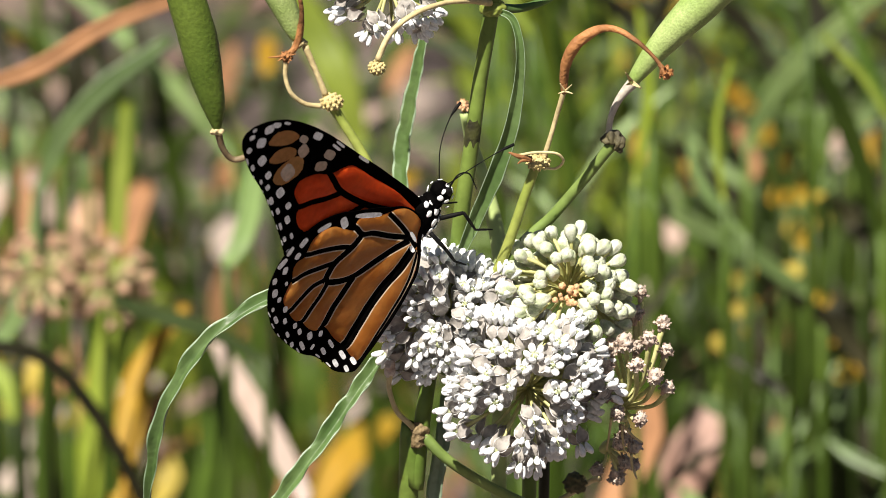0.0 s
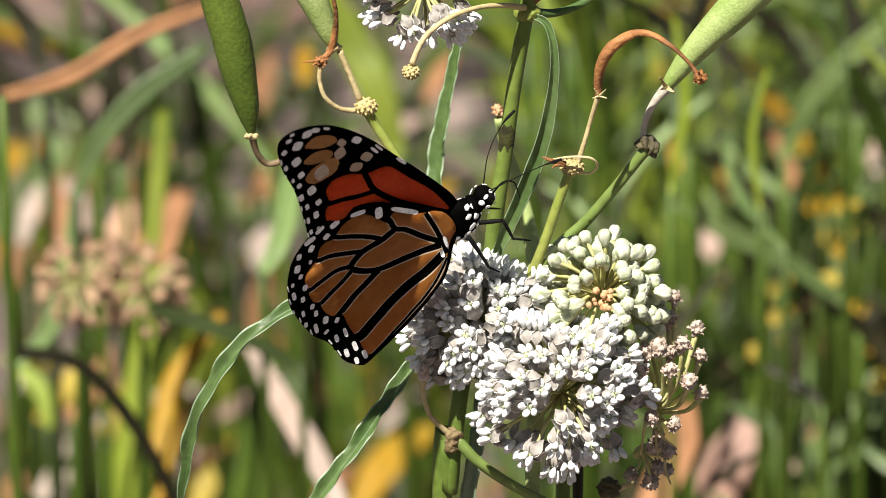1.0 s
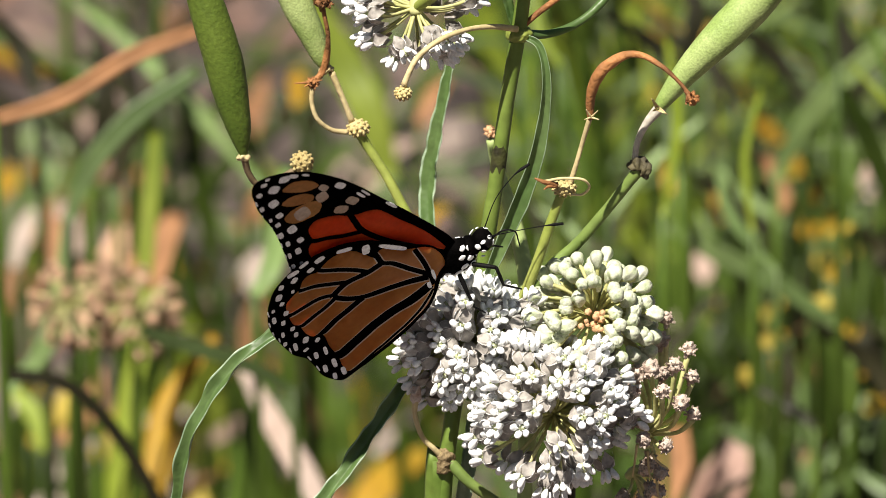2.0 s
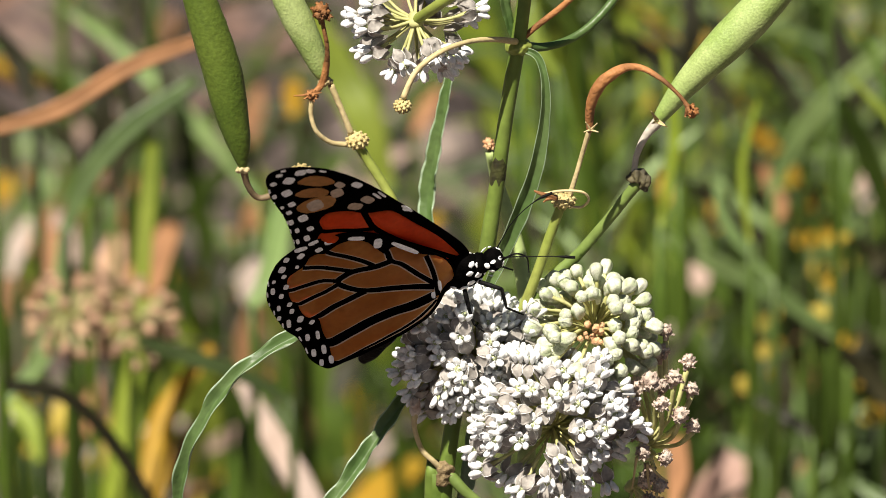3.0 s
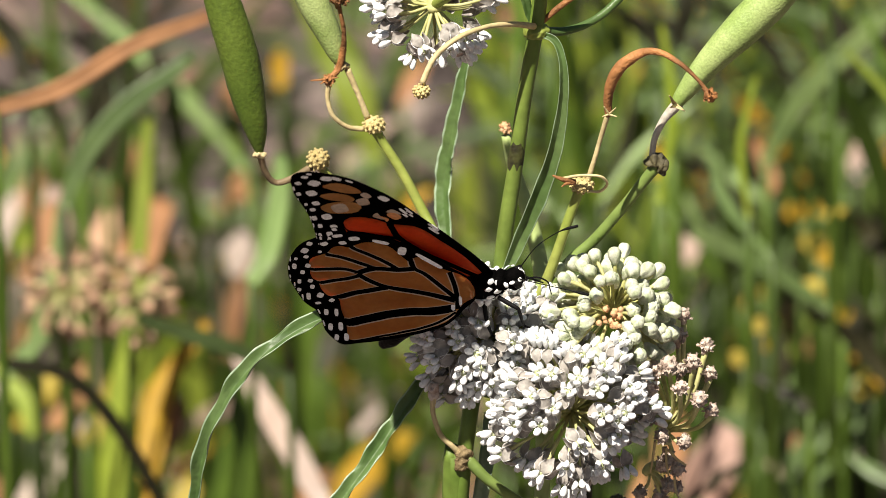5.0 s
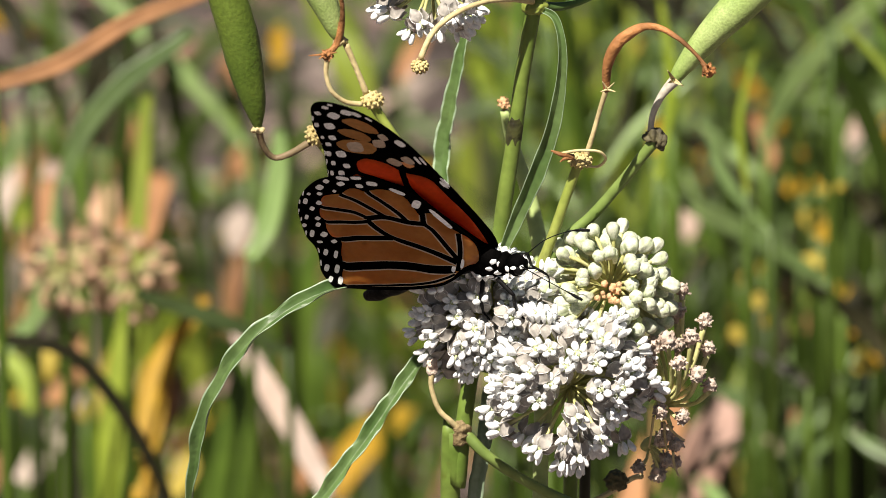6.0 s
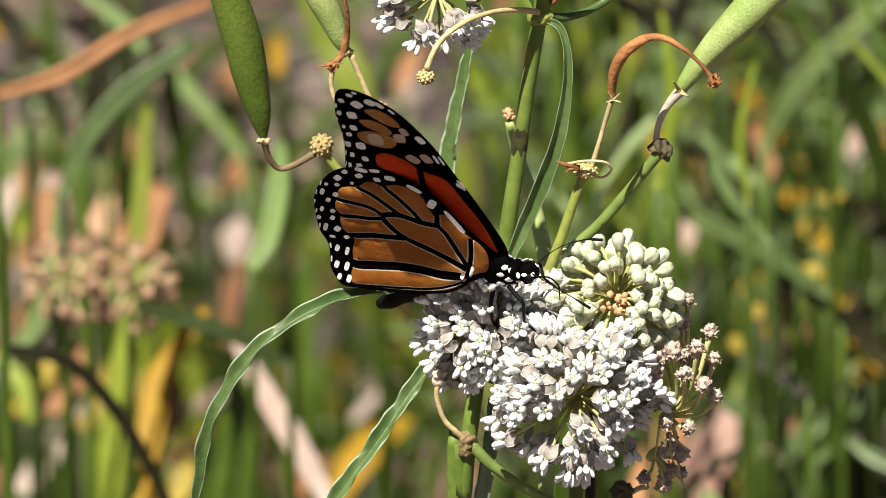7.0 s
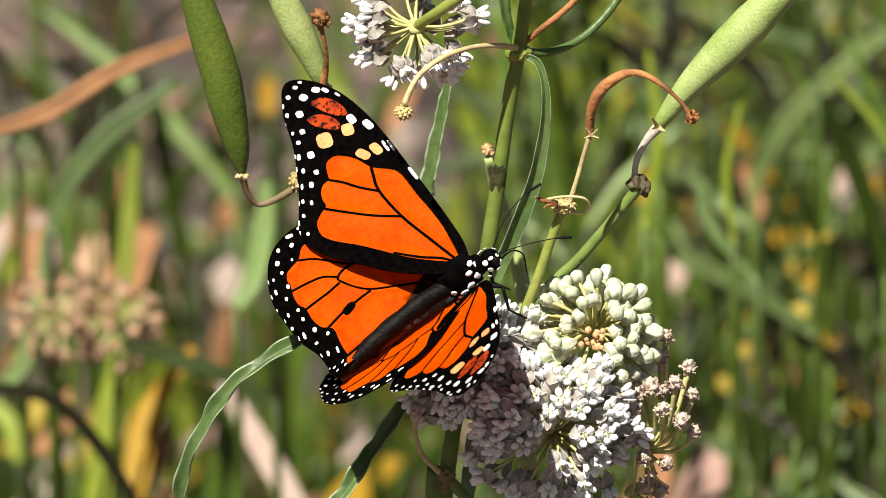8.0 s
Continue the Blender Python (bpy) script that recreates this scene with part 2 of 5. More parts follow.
def thing(name, place, label, category, group="", kind=""):
    ob = new(name)
    ob.empty_display_size = 0.02
    ob.location = place
    return tagged(ob, label, category, group, kind)


# ---- ground ----
def build_ground():
    bm = bmesh.new()
    bmesh.ops.create_grid(bm, x_segments=60, y_segments=60, size=1)
    for v in bm.verts:
        r = v.co.length
        v.co *= 0.6 + 40 * r ** 4
        v.co.y += 1.5
        v.co.z = 0.03 * noise.noise(v.co * 2.0) * (1 if r < 0.8 else 0.4) - 0.03
    tagged(part("ground", bm, M["soil"]), "dry brown soil strewn with dead plant litter", "ground", kind="structure")
    rnd = random.Random(4)
    bm = bmesh.new()
    for _ in range(1150):
        x, y = rnd.uniform(-0.5, 0.5), rnd.uniform(0.9, 2.7)
        a = rnd.uniform(0, math.pi)
        l, w = rnd.uniform(0.02, 0.08), rnd.uniform(3, 20)
        d = Vector((math.cos(a), math.sin(a), rnd.uniform(-0.15, 0.35))) * l
        c = Vector((x, y, 0.03 * noise.noise(Vector((x, y, 0)) * 2.0) - 0.03 + rnd.uniform(0.0, 0.012)))
        blade(bm, [c, c + d * 0.5 + Vector((0, 0, 0.004)), c + d], [0.4, w, 0.3], Vector((0.01, 0.02, 1)), n=2,
              slot=rnd.choice((0, 0, 0, 0, 1, 2, 2, 3, 3, 4)))
    tagged(part("leaf_litter", bm, [M["litter"], M["bpink"], M["brust"], M["bdark"], M["ash"]]), "dead leaves and twigs lying on the soil", "litter", kind="stuff")


# ---- flowers ----
def floret_mesh(name):
    """A milkweed floret: five folded-back petals with pale rims, five separate hoods with horns, a greenish column."""
    bm = bmesh.new()
    for k in range(5):
        a = 2 * math.pi * k / 5
        turn = Matrix.Rotation(a, 3, "Z")
        grid = []
        for i in range(6):
            u = i / 5
            w = (0.40 + 0.84 * math.sin(math.pi * min(u * 0.75 + 0.12, 1))) * 1e-3
            r, z = (0.5 + 2.7 * u - 1.3 * u * u) * 1e-3, (-0.1 - 0.6 * u - 2.3 * u * u) * 1e-3
            if i == 5:
                w *= 0.45
            grid.append([bm.verts.new(turn @ Vector((r, w * s, z + abs(s) ** 2 * 0.5e-3 * (u + 0.2)))) for s in (-1, -0.92, 0, 0.92, 1)])
        low = [[bm.verts.new(v.co - Vector((0, 0, 0.1e-3))) for v in row] for row in grid]
        for i in range(5):
            for j in range(4):
                f = bm.faces.new((grid[i][j], grid[i + 1][j], grid[i + 1][j + 1], grid[i][j + 1]))
                g = bm.faces.new((low[i][j + 1], low[i + 1][j + 1], low[i + 1][j], low[i][j]))
                f.material_index = g.material_index = 3 if j in (0, 3) else 1
        # hood: a scoop standing apart from its neighbours
        turn = Matrix.Rotation(a + math.pi / 5, 3, "Z")
        made = bmesh.ops.create_uvsphere(bm, u_segments=9, v_segments=7, radius=1)["verts"]
        for v in made:
            s = v.co.copy()
            h = (s.z + 1) / 2
            q = Vector((s.x * (0.40 + 0.40 * h) + 0.96 + 0.58 * h * h, s.y * (0.40 + 0.46 * h), 0.0 + 2.35 * h - 0.5 * max(0, -s.x) * h))
            v.co = turn @ (q * 1e-3)
        tube(bm, [turn @ Vector((0.95e-3, 0, 0.7e-3)), turn @ Vector((0.8e-3, 0, 1.5e-3)), turn @ Vector((0.35e-3, 0, 1.75e-3))], [0.15, 0.12, 0.06], 5, 2)
    made = bmesh.ops.create_cone(bm, cap_ends=True, segments=10, radius1=0.55e-3, radius2=0.5e-3, depth=1.4e-3)["verts"]
    for v in made:
        v.co.z += 0.6e-3
    for f in {f for v in made for f in v.link_faces}:
        f.material_index = 2
    me = bpy.data.meshes.new(name)
    bm.to_mesh(me)
    bm.free()
    for m in ("hood", "petal", "column", "rim"):
        me.materials.append(M[m])
    me.polygons.foreach_set("use_smooth", [True] * len(me.polygons))
    return me


def bud_mesh(name, mat, l=4.3, w=1.62):
    bm = bmesh.new()
    made = bmesh.ops.create_uvsphere(bm, u_segments=20, v_segments=10, radius=1)["verts"]
    for v in made:
        s = v.co.copy()
        h = (s.z + 1) / 2
        a = math.atan2(s.y, s.x)
        crease = abs(math.cos(2.5 * a)) ** 0.6
        r = w * (0.42 + 0.80 * h ** 0.8) * (1 + 0.30 * (crease - 0.7) * math.sin(min(h * 1.15, 1) * 3.1))
        if h < 0.16:
            r *= 1.25
        dent = 0.10 * max(0, h - 0.86) / 0.14 * (1 - crease)
        v.co = Vector((s.x * r, s.y * r, (h - dent) * l - l * 0.5)) * 1e-3
    me = bpy.data.meshes.new(name)
    bm.to_mesh(me)
    bm.free()
    me.materials.append(M[mat])
    me.polygons.foreach_set("use_smooth", [True] * len(me.polygons))
    return me


def dried_mesh(name, mat="dried"):
    """A shrivelled floret: a crumpled tuft of narrow pieces."""
    rnd = random.Random(8)
    bm = bmesh.new()
    blob(bm, Vector((0, 0, 0.3e-3)), (1.35, 1.35, 1.4), 0.7, 1500, level=3)
    tube(bm, [Vector((0, 0, -2.2e-3)), Vector((0, 0, -0.4e-3))], [0.5, 0.85], 7, 3)
    for k in range(22):
        a, z = rnd.uniform(0, 6.28), rnd.uniform(-0.6, 1.4)
        d = Vector((math.cos(a), math.sin(a), z)).normalized()
        e = d + Vector((rnd.uniform(-.5, .5), rnd.uniform(-.5, .5), rnd.uniform(-.3, .6)))
        blade(bm, [d * 0.6e-3, d * 1.5e-3, d * 1.5e-3 + e * 0.55e-3], [0.7, 0.85, 0.35], Vector((0.3, 0.2, 1)), 0.6, 0.4, 3, 0.12)
    me = bpy.data.meshes.new(name)
    bm.to_mesh(me)
    bm.free()
    me.materials.append(M[mat])
    me.polygons.foreach_set("use_smooth", [True] * len(me.polygons))
    return me


FLORET = floret_mesh("floret")
BUD = bud_mesh("flower_bud", "bud")
PEACH = bud_mesh("small_bud", "peach", 2.2, 0.9)
DRIED = dried_mesh("dried_floret")
SALMON_TUFT = dried_mesh("dried_floret", "salmon")
PEACH_TUFT = dried_mesh("dried_bud", "peach")
BROWN_TUFT = dried_mesh("dried_bud", "brownpod")


def umbel(plant, centre, axis, count, radius, polar, kind, label, seed, flat=1.0, pick=None, bow=0.15, jitter=0.11):
    """A round flower head: stalks from one point, each with a floret on its end."""
    rnd = random.Random(seed)
    axis = axis.normalized()
    turn = axis.to_track_quat("Z", "Y").to_matrix()
    low, high = math.cos(radians(polar[1])), math.cos(radians(polar[0]))
    mesh, name = {"open": (FLORET, "floret"), "bud": (BUD, "flower_bud"), "dry": (DRIED, "dried_floret"), "far": (SALMON_TUFT, "dried_floret")}[kind]
    size = {"open": 1.0, "bud": 0.84, "dry": 0.8, "far": 0.75}[kind]
    bm = bmesh.new()
    blob(bm, centre, (1.5, 1.5, 1.2), 0.3, 700, axis)
    ends = []
    for k in range(count):
        z = high + (low - high) * (k + 0.5) / count
        a = k * 2.39996 + rnd.uniform(-0.4, 0.4)
        s = math.sqrt(max(0, 1 - z * z))
        d = turn @ Vector((s * math.cos(a), s * math.sin(a), z * flat + rnd.uniform(-0.08, 0.08)))
        if pick and not pick(d):
            continue
        r = radius * rnd.uniform(0.95 - jitter, 0.95 + jitter) * 1e-3
        end = centre + d * r
        tube(bm, [centre, centre + d * r * 0.5 + axis * r * bow, end], [0.32, 0.3, 0.42], 6, 4)
        ends.append((end, d))
    head = part("umbel", bm, M["pedicel"], plant, label, shift=plant.location)
    for end, d in ends:
        ob = new(name, mesh)
        ob.parent = head
        tilt = (d + Vector((rnd.uniform(-.45, .45), rnd.uniform(-.45, .45), rnd.uniform(-.45, .45)))).normalized()
        q = tilt.to_track_quat("Z", "Y").to_matrix().to_4x4() @ Matrix.Rotation(rnd.uniform(0, 6.28), 4, "Z")
        s = rnd.uniform(0.88, 1.12) * size
        ob.matrix_local = Matrix.Translation(end - plant.location) @ q @ Matrix.Scale(s, 4)
    return head


def build_milkweed():
    foot = at(735, 900, 12)
    plant = thing("milkweed_plant", Vector((foot.x, foot.y, -0.03)), "white-flowering milkweed with narrow leaves, buds and green seed pods", "plant")
    off = plant.location

    def stalk(name, pts, radii, mat, label="", rough=0.0, sides=12, flat=1.0):
        return part(name, tube(bmesh.new(), [at(*q) for q in pts], radii, sides, 8, rough, flat), M[mat], plant, label, shift=off)

    # rim: share of a pale margin that paints the sunlit leaf edge.
    def leaf(pts, widths, mat="leaf", face=(0.1, -1, 0.5), fold=0.3, wave=0.06, twist=0.0, label="", rim=0.0):
        return part("leaf", blade(bmesh.new(), [at(*q) for q in pts], widths, Vector(face), fold, wave, 16, 0.3, twist, 0, rim), [M[mat], M["leafpale"]] if rim else M[mat], plant, label, shift=off)

    def lump(name, place, radii, mat, rough=0.35, freq=900, label="", axis=None):
        if mat == "knob" and not label:
            bm = blob(bmesh.new(), at(*place), [r * 0.9 for r in radii], 0.2, freq)
            for k in range(46):
                z = 1 - 2 * (k + 0.5) / 46
                q = Vector((math.sqrt(1 - z * z) * math.cos(k * 2.4), math.sqrt(1 - z * z) * math.sin(k * 2.4), z))
                d = Vector((q.x * radii[0], q.y * radii[1], q.z * radii[2])) * 0.92e-3
                blob(bm, at(*place) + d, (0.30 + 0.08 * math.sin(k * 5), 0.30, 0.36), 0.2, 2000, q, 2)
            return part(name, bm, M[mat], plant, label, shift=off)
        return part(name, blob(bmesh.new(), at(*place), radii, rough, freq * 1.7, axis, 4), M[mat], plant, label, shift=off)

    def tuft(place, size, aim, mesh=BROWN_TUFT):
        ob = new("dried_bud", mesh)
        ob.parent = plant
        ob.matrix_local = Matrix.Translation(at(*place) - off) @ Vector(aim).to_track_quat("Z", "Y").to_matrix().to_4x4() @ Matrix.Scale(size, 4)

    # stems
    base = bmesh.new()
    tube(base, [Vector((foot.x - 0.004, foot.y, -0.03)), Vector((foot.x - 0.002, foot.y, 0.3)), at(722, 960, 3), at(735, 860, 2), at(743, 780, 2), at(757, 680, 4), at(772, 610, 10), at(792, 570, 14)], [2.2, 2.0, 1.8, 1.65, 1.5, 1.45, 1.4, 1.2], 14, 8)
    part("stem", base, M["stem"], plant, "green main stem", shift=off)
    # The last stem's near-black colour holds the shade under the flower head.
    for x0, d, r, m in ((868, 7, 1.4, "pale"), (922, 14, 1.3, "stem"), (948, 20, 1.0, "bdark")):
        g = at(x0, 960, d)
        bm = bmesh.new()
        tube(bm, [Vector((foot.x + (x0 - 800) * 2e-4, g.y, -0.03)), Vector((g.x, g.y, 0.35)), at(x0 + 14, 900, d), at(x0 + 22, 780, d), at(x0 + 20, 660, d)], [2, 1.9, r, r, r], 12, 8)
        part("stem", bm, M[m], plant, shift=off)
    stalk("stem", [(906, -220, 12), (884, -80, 12), (871, 12, 12), (850, 140, 12), (834, 260, 12), (815, 390, 12), (800, 560, 14), (790, 660, 14)], [1.3, 1.3, 1.4, 1.35, 1.4, 1.5, 1.5, 1.4], "stem", "green mottled upper stem")
    lump("node", (872, 14, 12), (2.3, 2.3, 1.6), "stalk", 0.2)
    lump("node", (741, 770, 1), (1.75, 1.7, 2.6), "scab", 0.5, 600, "scarred brown stem node")
    stalk("stem", [(822, 200, 44), (837, 262, 44), (862, 340, 42), (882, 430, 38), (896, 560, 26)], [0.9, 1.2, 1.4, 1.5, 1.5], "pale")
    # Sleeve that paints the upper flower head's cast shadow on the stem.
    stalk("scar", [(842.5, 196, 12), (839, 222, 12), (836.5, 240, 12), (833.7, 262, 12)], [1.30, 1.39, 1.44, 1.43, 1.34], "stemshade", "painted shadow round the stem", 0.06)
    tuft((820, 188, 44), 0.62, (-0.1, -0.4, 1), PEACH_TUFT)
    # peduncles and stalks
    stalk("peduncle", [(750, 772, 1), (790, 812, 0), (850, 852, 2), (930, 892, 6), (990, 915, 8)], [1.1, 0.95, 0.9, 0.95, 1.0], "stemplain")
    stalk("pedicel", [(690, 660, 0), (689, 690, 0), (702, 728, 0), (724, 750, 0), (742, 768, 1)], [0.6, 0.45, 0.45, 0.5, 0.6], "straw")
    lump("dried_bud", (690, 652, 0), (0.9, 0.9, 1.5), "dried", 0.5)
    stalk("peduncle", [(948, 296, 6), (928, 350, 6), (904, 420, 6), (874, 495, 7), (840, 565, 10)], [0.85, 0.9, 0.95, 1.0, 1.0], "stalk")
    lump("node", (952, 287, 6), (2.2, 1.8, 1.5), "knob", 0.4, 700)
    stalk("pedicel", [(962, 282, 6), (975, 240, 6), (985, 205, 6), (998, 162, 5)], [0.5, 0.42, 0.42, 0.5], "straw")
    stalk("dried_pod", [(999, 165, 5), (999, 125, 5), (1012, 88, 4), (1040, 62, 4), (1078, 50, 3), (1120, 68, 1), (1152, 96, 0), (1176, 124, -1)], [0.6, 0.9, 1.1, 1.0, 0.65, 0.42, 0.36, 0.3], "brownpod", "shrivelled orange-brown curled seed pod", 0.25)
    tuft((1177, 127, -1), 0.75, (0.6, -0.3, -0.7))
    for k, (dx, dy) in enumerate(((-9, -14), (12, -12), (-12, 4), (14, 4))):
        stalk("sepal", [(1000, 162, 4), (1000 + dx, 162 + dy, 3)], [0.25, 0.08], "straw", sides=6)
    stalk("tendril", [(915, 276, 4), (950, 270, 3), (985, 272, 3), (997, 285, 4), (985, 298, 5), (965, 298, 5)], [0.3, 0.26, 0.25, 0.25, 0.25, 0.22], "straw", sides=7)
    stalk("tendril", [(940, 282, 4), (915, 276, 3), (900, 270, 3)], [0.5, 0.45, 0.15], "brownpod", rough=0.3, sides=7)
    stalk("tendril", [(940, 284, 4), (925, 284, 3), (916, 290, 3)], [0.4, 0.3, 0.1], "brownpod", rough=0.3, sides=7)
    stalk("peduncle", [(1088, 250, 14), (1070, 272, 14), (1030, 322, 15), (975, 385, 16), (925, 432, 16), (860, 520, 16)], [1.2, 1.0, 0.95, 1.0, 1.1, 1.1], "stemplain")
    lump("node", (1084, 246, 14), (1.9, 1.7, 1.6), "char", 0.5, 700, "dark withered node")
    lump("node", (1096, 256, 13), (1.0, 1.0, 1.5), "char", 0.5, 700)
    stalk("pedicel", [(1077, 236, 14), (1082, 205, 14), (1098, 172, 14), (1124, 142, 14)], [0.55, 0.55, 0.7, 1.1], "bone", "pale bleached stalk")
    pod = bmesh.new()
    tube(pod, [at(1116, 152, 14), at(1130, 130, 14), at(1170, 80, 14), at(1220, 28, 14), at(1270, -22, 15), at(1350, -105, 16), at(1430, -190, 18)], [0.75, 1.15, 1.6, 2.15, 2.65, 3.1, 3.4, 3.5, 3.0, 2.0, 0.4], 28, 8, 0.03)
    pod_ob = part("seed_pod", pod, M["pod"], plant, "plump light green seed pod", shift=off)
    for dx, dy in ((-10, -16), (16, 10), (-8, 4)):
        bm = bmesh.new()
        blade(bm, [at(1118, 146, 12), at(1118 + dx, 146 + dy, 10)], [0.9, 0.2], Vector((0, -1, 0.3)), n=4)
        part("sepal", bm, M["straw"], pod_ob, shift=off)
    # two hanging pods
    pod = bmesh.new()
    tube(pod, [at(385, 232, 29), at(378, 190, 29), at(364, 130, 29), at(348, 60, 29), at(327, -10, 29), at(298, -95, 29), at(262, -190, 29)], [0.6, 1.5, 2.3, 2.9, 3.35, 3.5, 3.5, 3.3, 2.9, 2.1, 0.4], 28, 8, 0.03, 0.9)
    part("seed_pod", pod, M["podshade"], plant, "hanging green seed pod, its shade put into the colour", shift=off)
    lump("node", (384, 232, 29), (1.1, 1.0, 0.8), "straw", 0.4)
    stalk("pedicel", [(385, 232, 29), (394, 262, 30), (412, 282, 31), (440, 276, 31), (475, 256, 31)], [0.7, 0.55, 0.55, 0.6, 0.7], "stalkbrown")
    lump("node", (488, 242, 31), (2.1, 1.9, 2.1), "knob", 0.4, 700)
    stalk("peduncle", [(490, 252, 31), (530, 302, 31), (590, 372, 30), (650, 436, 28), (735, 520, 22), (780, 575, 16)], [0.8, 0.85, 0.9, 0.95, 1.0, 1.0], "stalk")
    pod = bmesh.new()
    tube(pod, [at(530, 76, 37), at(522, 56, 37), at(506, 18, 37), at(485, -25, 37), at(455, -85, 37), at(420, -160, 37)], [0.7, 1.3, 1.8, 2.2, 2.55, 2.8, 2.7, 2.1, 0.4], 28, 8, 0.03, 0.8)
    part("seed_pod", pod, M["pod"], plant, "green hanging seed pod", shift=off)
    lump("node", (529, 76, 37), (1.4, 1.2, 0.8), "straw", 0.5)
    stalk("pedicel", [(576, 168, 37), (560, 128, 37), (540, 82, 37)], [0.6, 0.5, 0.6], "straw")
    stalk("pedicel", [(568, 188, 36), (540, 184, 35), (515, 165, 34), (505, 135, 34), (507, 108, 34)], [0.5, 0.42, 0.4, 0.4, 0.5], "straw")
    tuft((507, 101, 34), 0.6, (-0.5, -0.3, 0.2))
    stalk("pedicel", [(510, 98, 35), (522, 84, 36), (530, 60, 36), (534, 20, 35), (525, -30, 35)], [0.6, 0.6, 0.7, 0.4, 0.4], "brownpod", rough=0.2)
    for dx, dy in ((-32, 2), (-14, 8), (18, -4), (10, 8)):
        stalk("sepal", [(506, 100, 34), (506 + dx, 100 + dy, 33)], [0.3, 0.08], "brownpod", sides=6)
    tuft((523, -44, 35), 1.0, (0, -0.3, 1))
    lump("node", (587, 181, 37), (2.1, 1.9, 1.6), "knob", 0.4, 700)
    stalk("peduncle", [(590, 190, 37), (605, 215, 37), (640, 270, 36), (690, 365, 33), (745, 470, 20), (790, 570, 14)], [1.0, 0.85, 0.9, 0.95, 1.0, 1.0], "stalk")
    stalk("pedicel", [(868, 6, 10), (830, 2, 6), (785, 6, 2), (735, 24, -2), (692, 58, -4), (668, 106, -5)], [0.6, 0.5, 0.45, 0.48, 0.5, 0.55], "straw", "cream arched stalk")
    lump("node", (667, 120, -5), (1.5, 1.5, 1.2), "knob", 0.5, 900)
    stalk("peduncle", [(876, 14, 12), (925, 14, 15), (980, -8, 18), (1030, -55, 21), (1080, -130, 24)], [0.9, 0.75, 0.7, 0.75, 0.8], "leaf")
    stalk("pedicel", [(876, 4, 12), (905, -22, 12), (960, -66, 12), (1020, -130, 12)], [0.5, 0.55, 0.6, 0.6], "brownpod")
    # leaves
    leaf([(752, 60, 40), (742, 110, 40), (726, 190, 40), (714, 260, 40), (711, 330, 38), (722, 420, 34)], [1.6, 2.1, 2.6, 3.1, 3.3, 2.8, 1.8], "leaf", face=(-0.45, -0.9, 0.5), fold=0.4, wave=0.09, rim=0.2)
    leaf([(878, 18, 11), (906, 34, 10), (919, 80, 9), (917, 150, 9), (902, 230, 9), (878, 300, 9), (848, 370, 9), (818, 440, 9)], [1.0, 1.3, 1.4, 1.8, 2.4, 2.9, 3.1, 2.7, 1.8], face=(0.3, -1, 0.3), fold=0.5, wave=0.05, rim=0.12)
    leaf([(868, 8, 12), (855, -30, 12), (845, -90, 12), (850, -170, 14)], [1.2, 1.6, 2.2, 1.2], face=(0.4, -1, 0.2))
    leaf([(760, 510, 14), (680, 492, 10), (600, 496, 6), (520, 512, 3), (440, 548, 1), (370, 604, -1), (318, 672, -2), (284, 755, -2), (268, 840, -1), (262, 930, 2)], [1.6, 2.1, 2.3, 2.5, 2.6, 2.7, 2.7, 2.5, 2.2, 1.5], face=(-0.3, -0.8, 0.9), fold=0.8, wave=0.2, rim=0.14)
    leaf([(760, 575, 10), (720, 592, 8), (688, 622, 6), (640, 682, 3), (600, 742, 0), (550, 812, -3), (500, 878, -5), (450, 930, -6)], [1.5, 2.0, 2.4, 2.7, 2.8, 2.8, 2.6, 1.5], face=(-0.3, -0.9, 0.7), fold=0.8, wave=0.2, rim=0.14)
    leaf([(762, 940, 6), (772, 860, 6), (785, 780, 6), (793, 690, 10)], [2.6, 2.9, 2.8, 2.2], "leafpale", face=(-0.3, -1, 0.4), fold=0.5)
    # flower heads
    near = -AXIS_F
    umbel(plant, at(790, 560, 6), near * 0.7 + AXIS_U * 0.8 - AXIS_R * 0.2, 100, 11.8, (0, 126), "open", "round head of open white milkweed flowers", 11, jitter=0.2)
    umbel(plant, at(935, 685, -5), near + AXIS_R * 0.08 - AXIS_U * 0.05, 108, 13.6, (15, 116), "open", "round head of open white milkweed flowers", 12, jitter=0.17,
          pick=lambda d: d.dot(AXIS_U) > -0.45 or math.sin(37 * d.x + 53 * d.z) > -0.1)
    bud_head = umbel(plant, at(1003, 520, 6), near * 0.62 + AXIS_U * 0.68 + AXIS_R * 0.25, 118, 10.6, (0, 116), "bud", "round head of unopened white buds", 13,
                     pick=lambda d: d.dot(near) < 0.93, jitter=0.16)
    rnd = random.Random(3)
    for k in range(15):
        ob = new("small_bud", PEACH)
        ob.parent = bud_head
        p = at(1003 + rnd.uniform(-22, 22), 521 + rnd.uniform(-16, 16), rnd.uniform(-3, 1)) - off
        ob.matrix_local = Matrix.Translation(p) @ Euler((rnd.uniform(0.8, 1.8), 0, rnd.uniform(-.6, .6))).to_matrix().to_4x4() @ Matrix.Scale(rnd.uniform(0.5, 0.85), 4)
    bm, root, ends = bmesh.new(), at(1098, 722, 4), []
    blob(bm, root, (1.5, 1.5, 1.2), 0.3, 700)
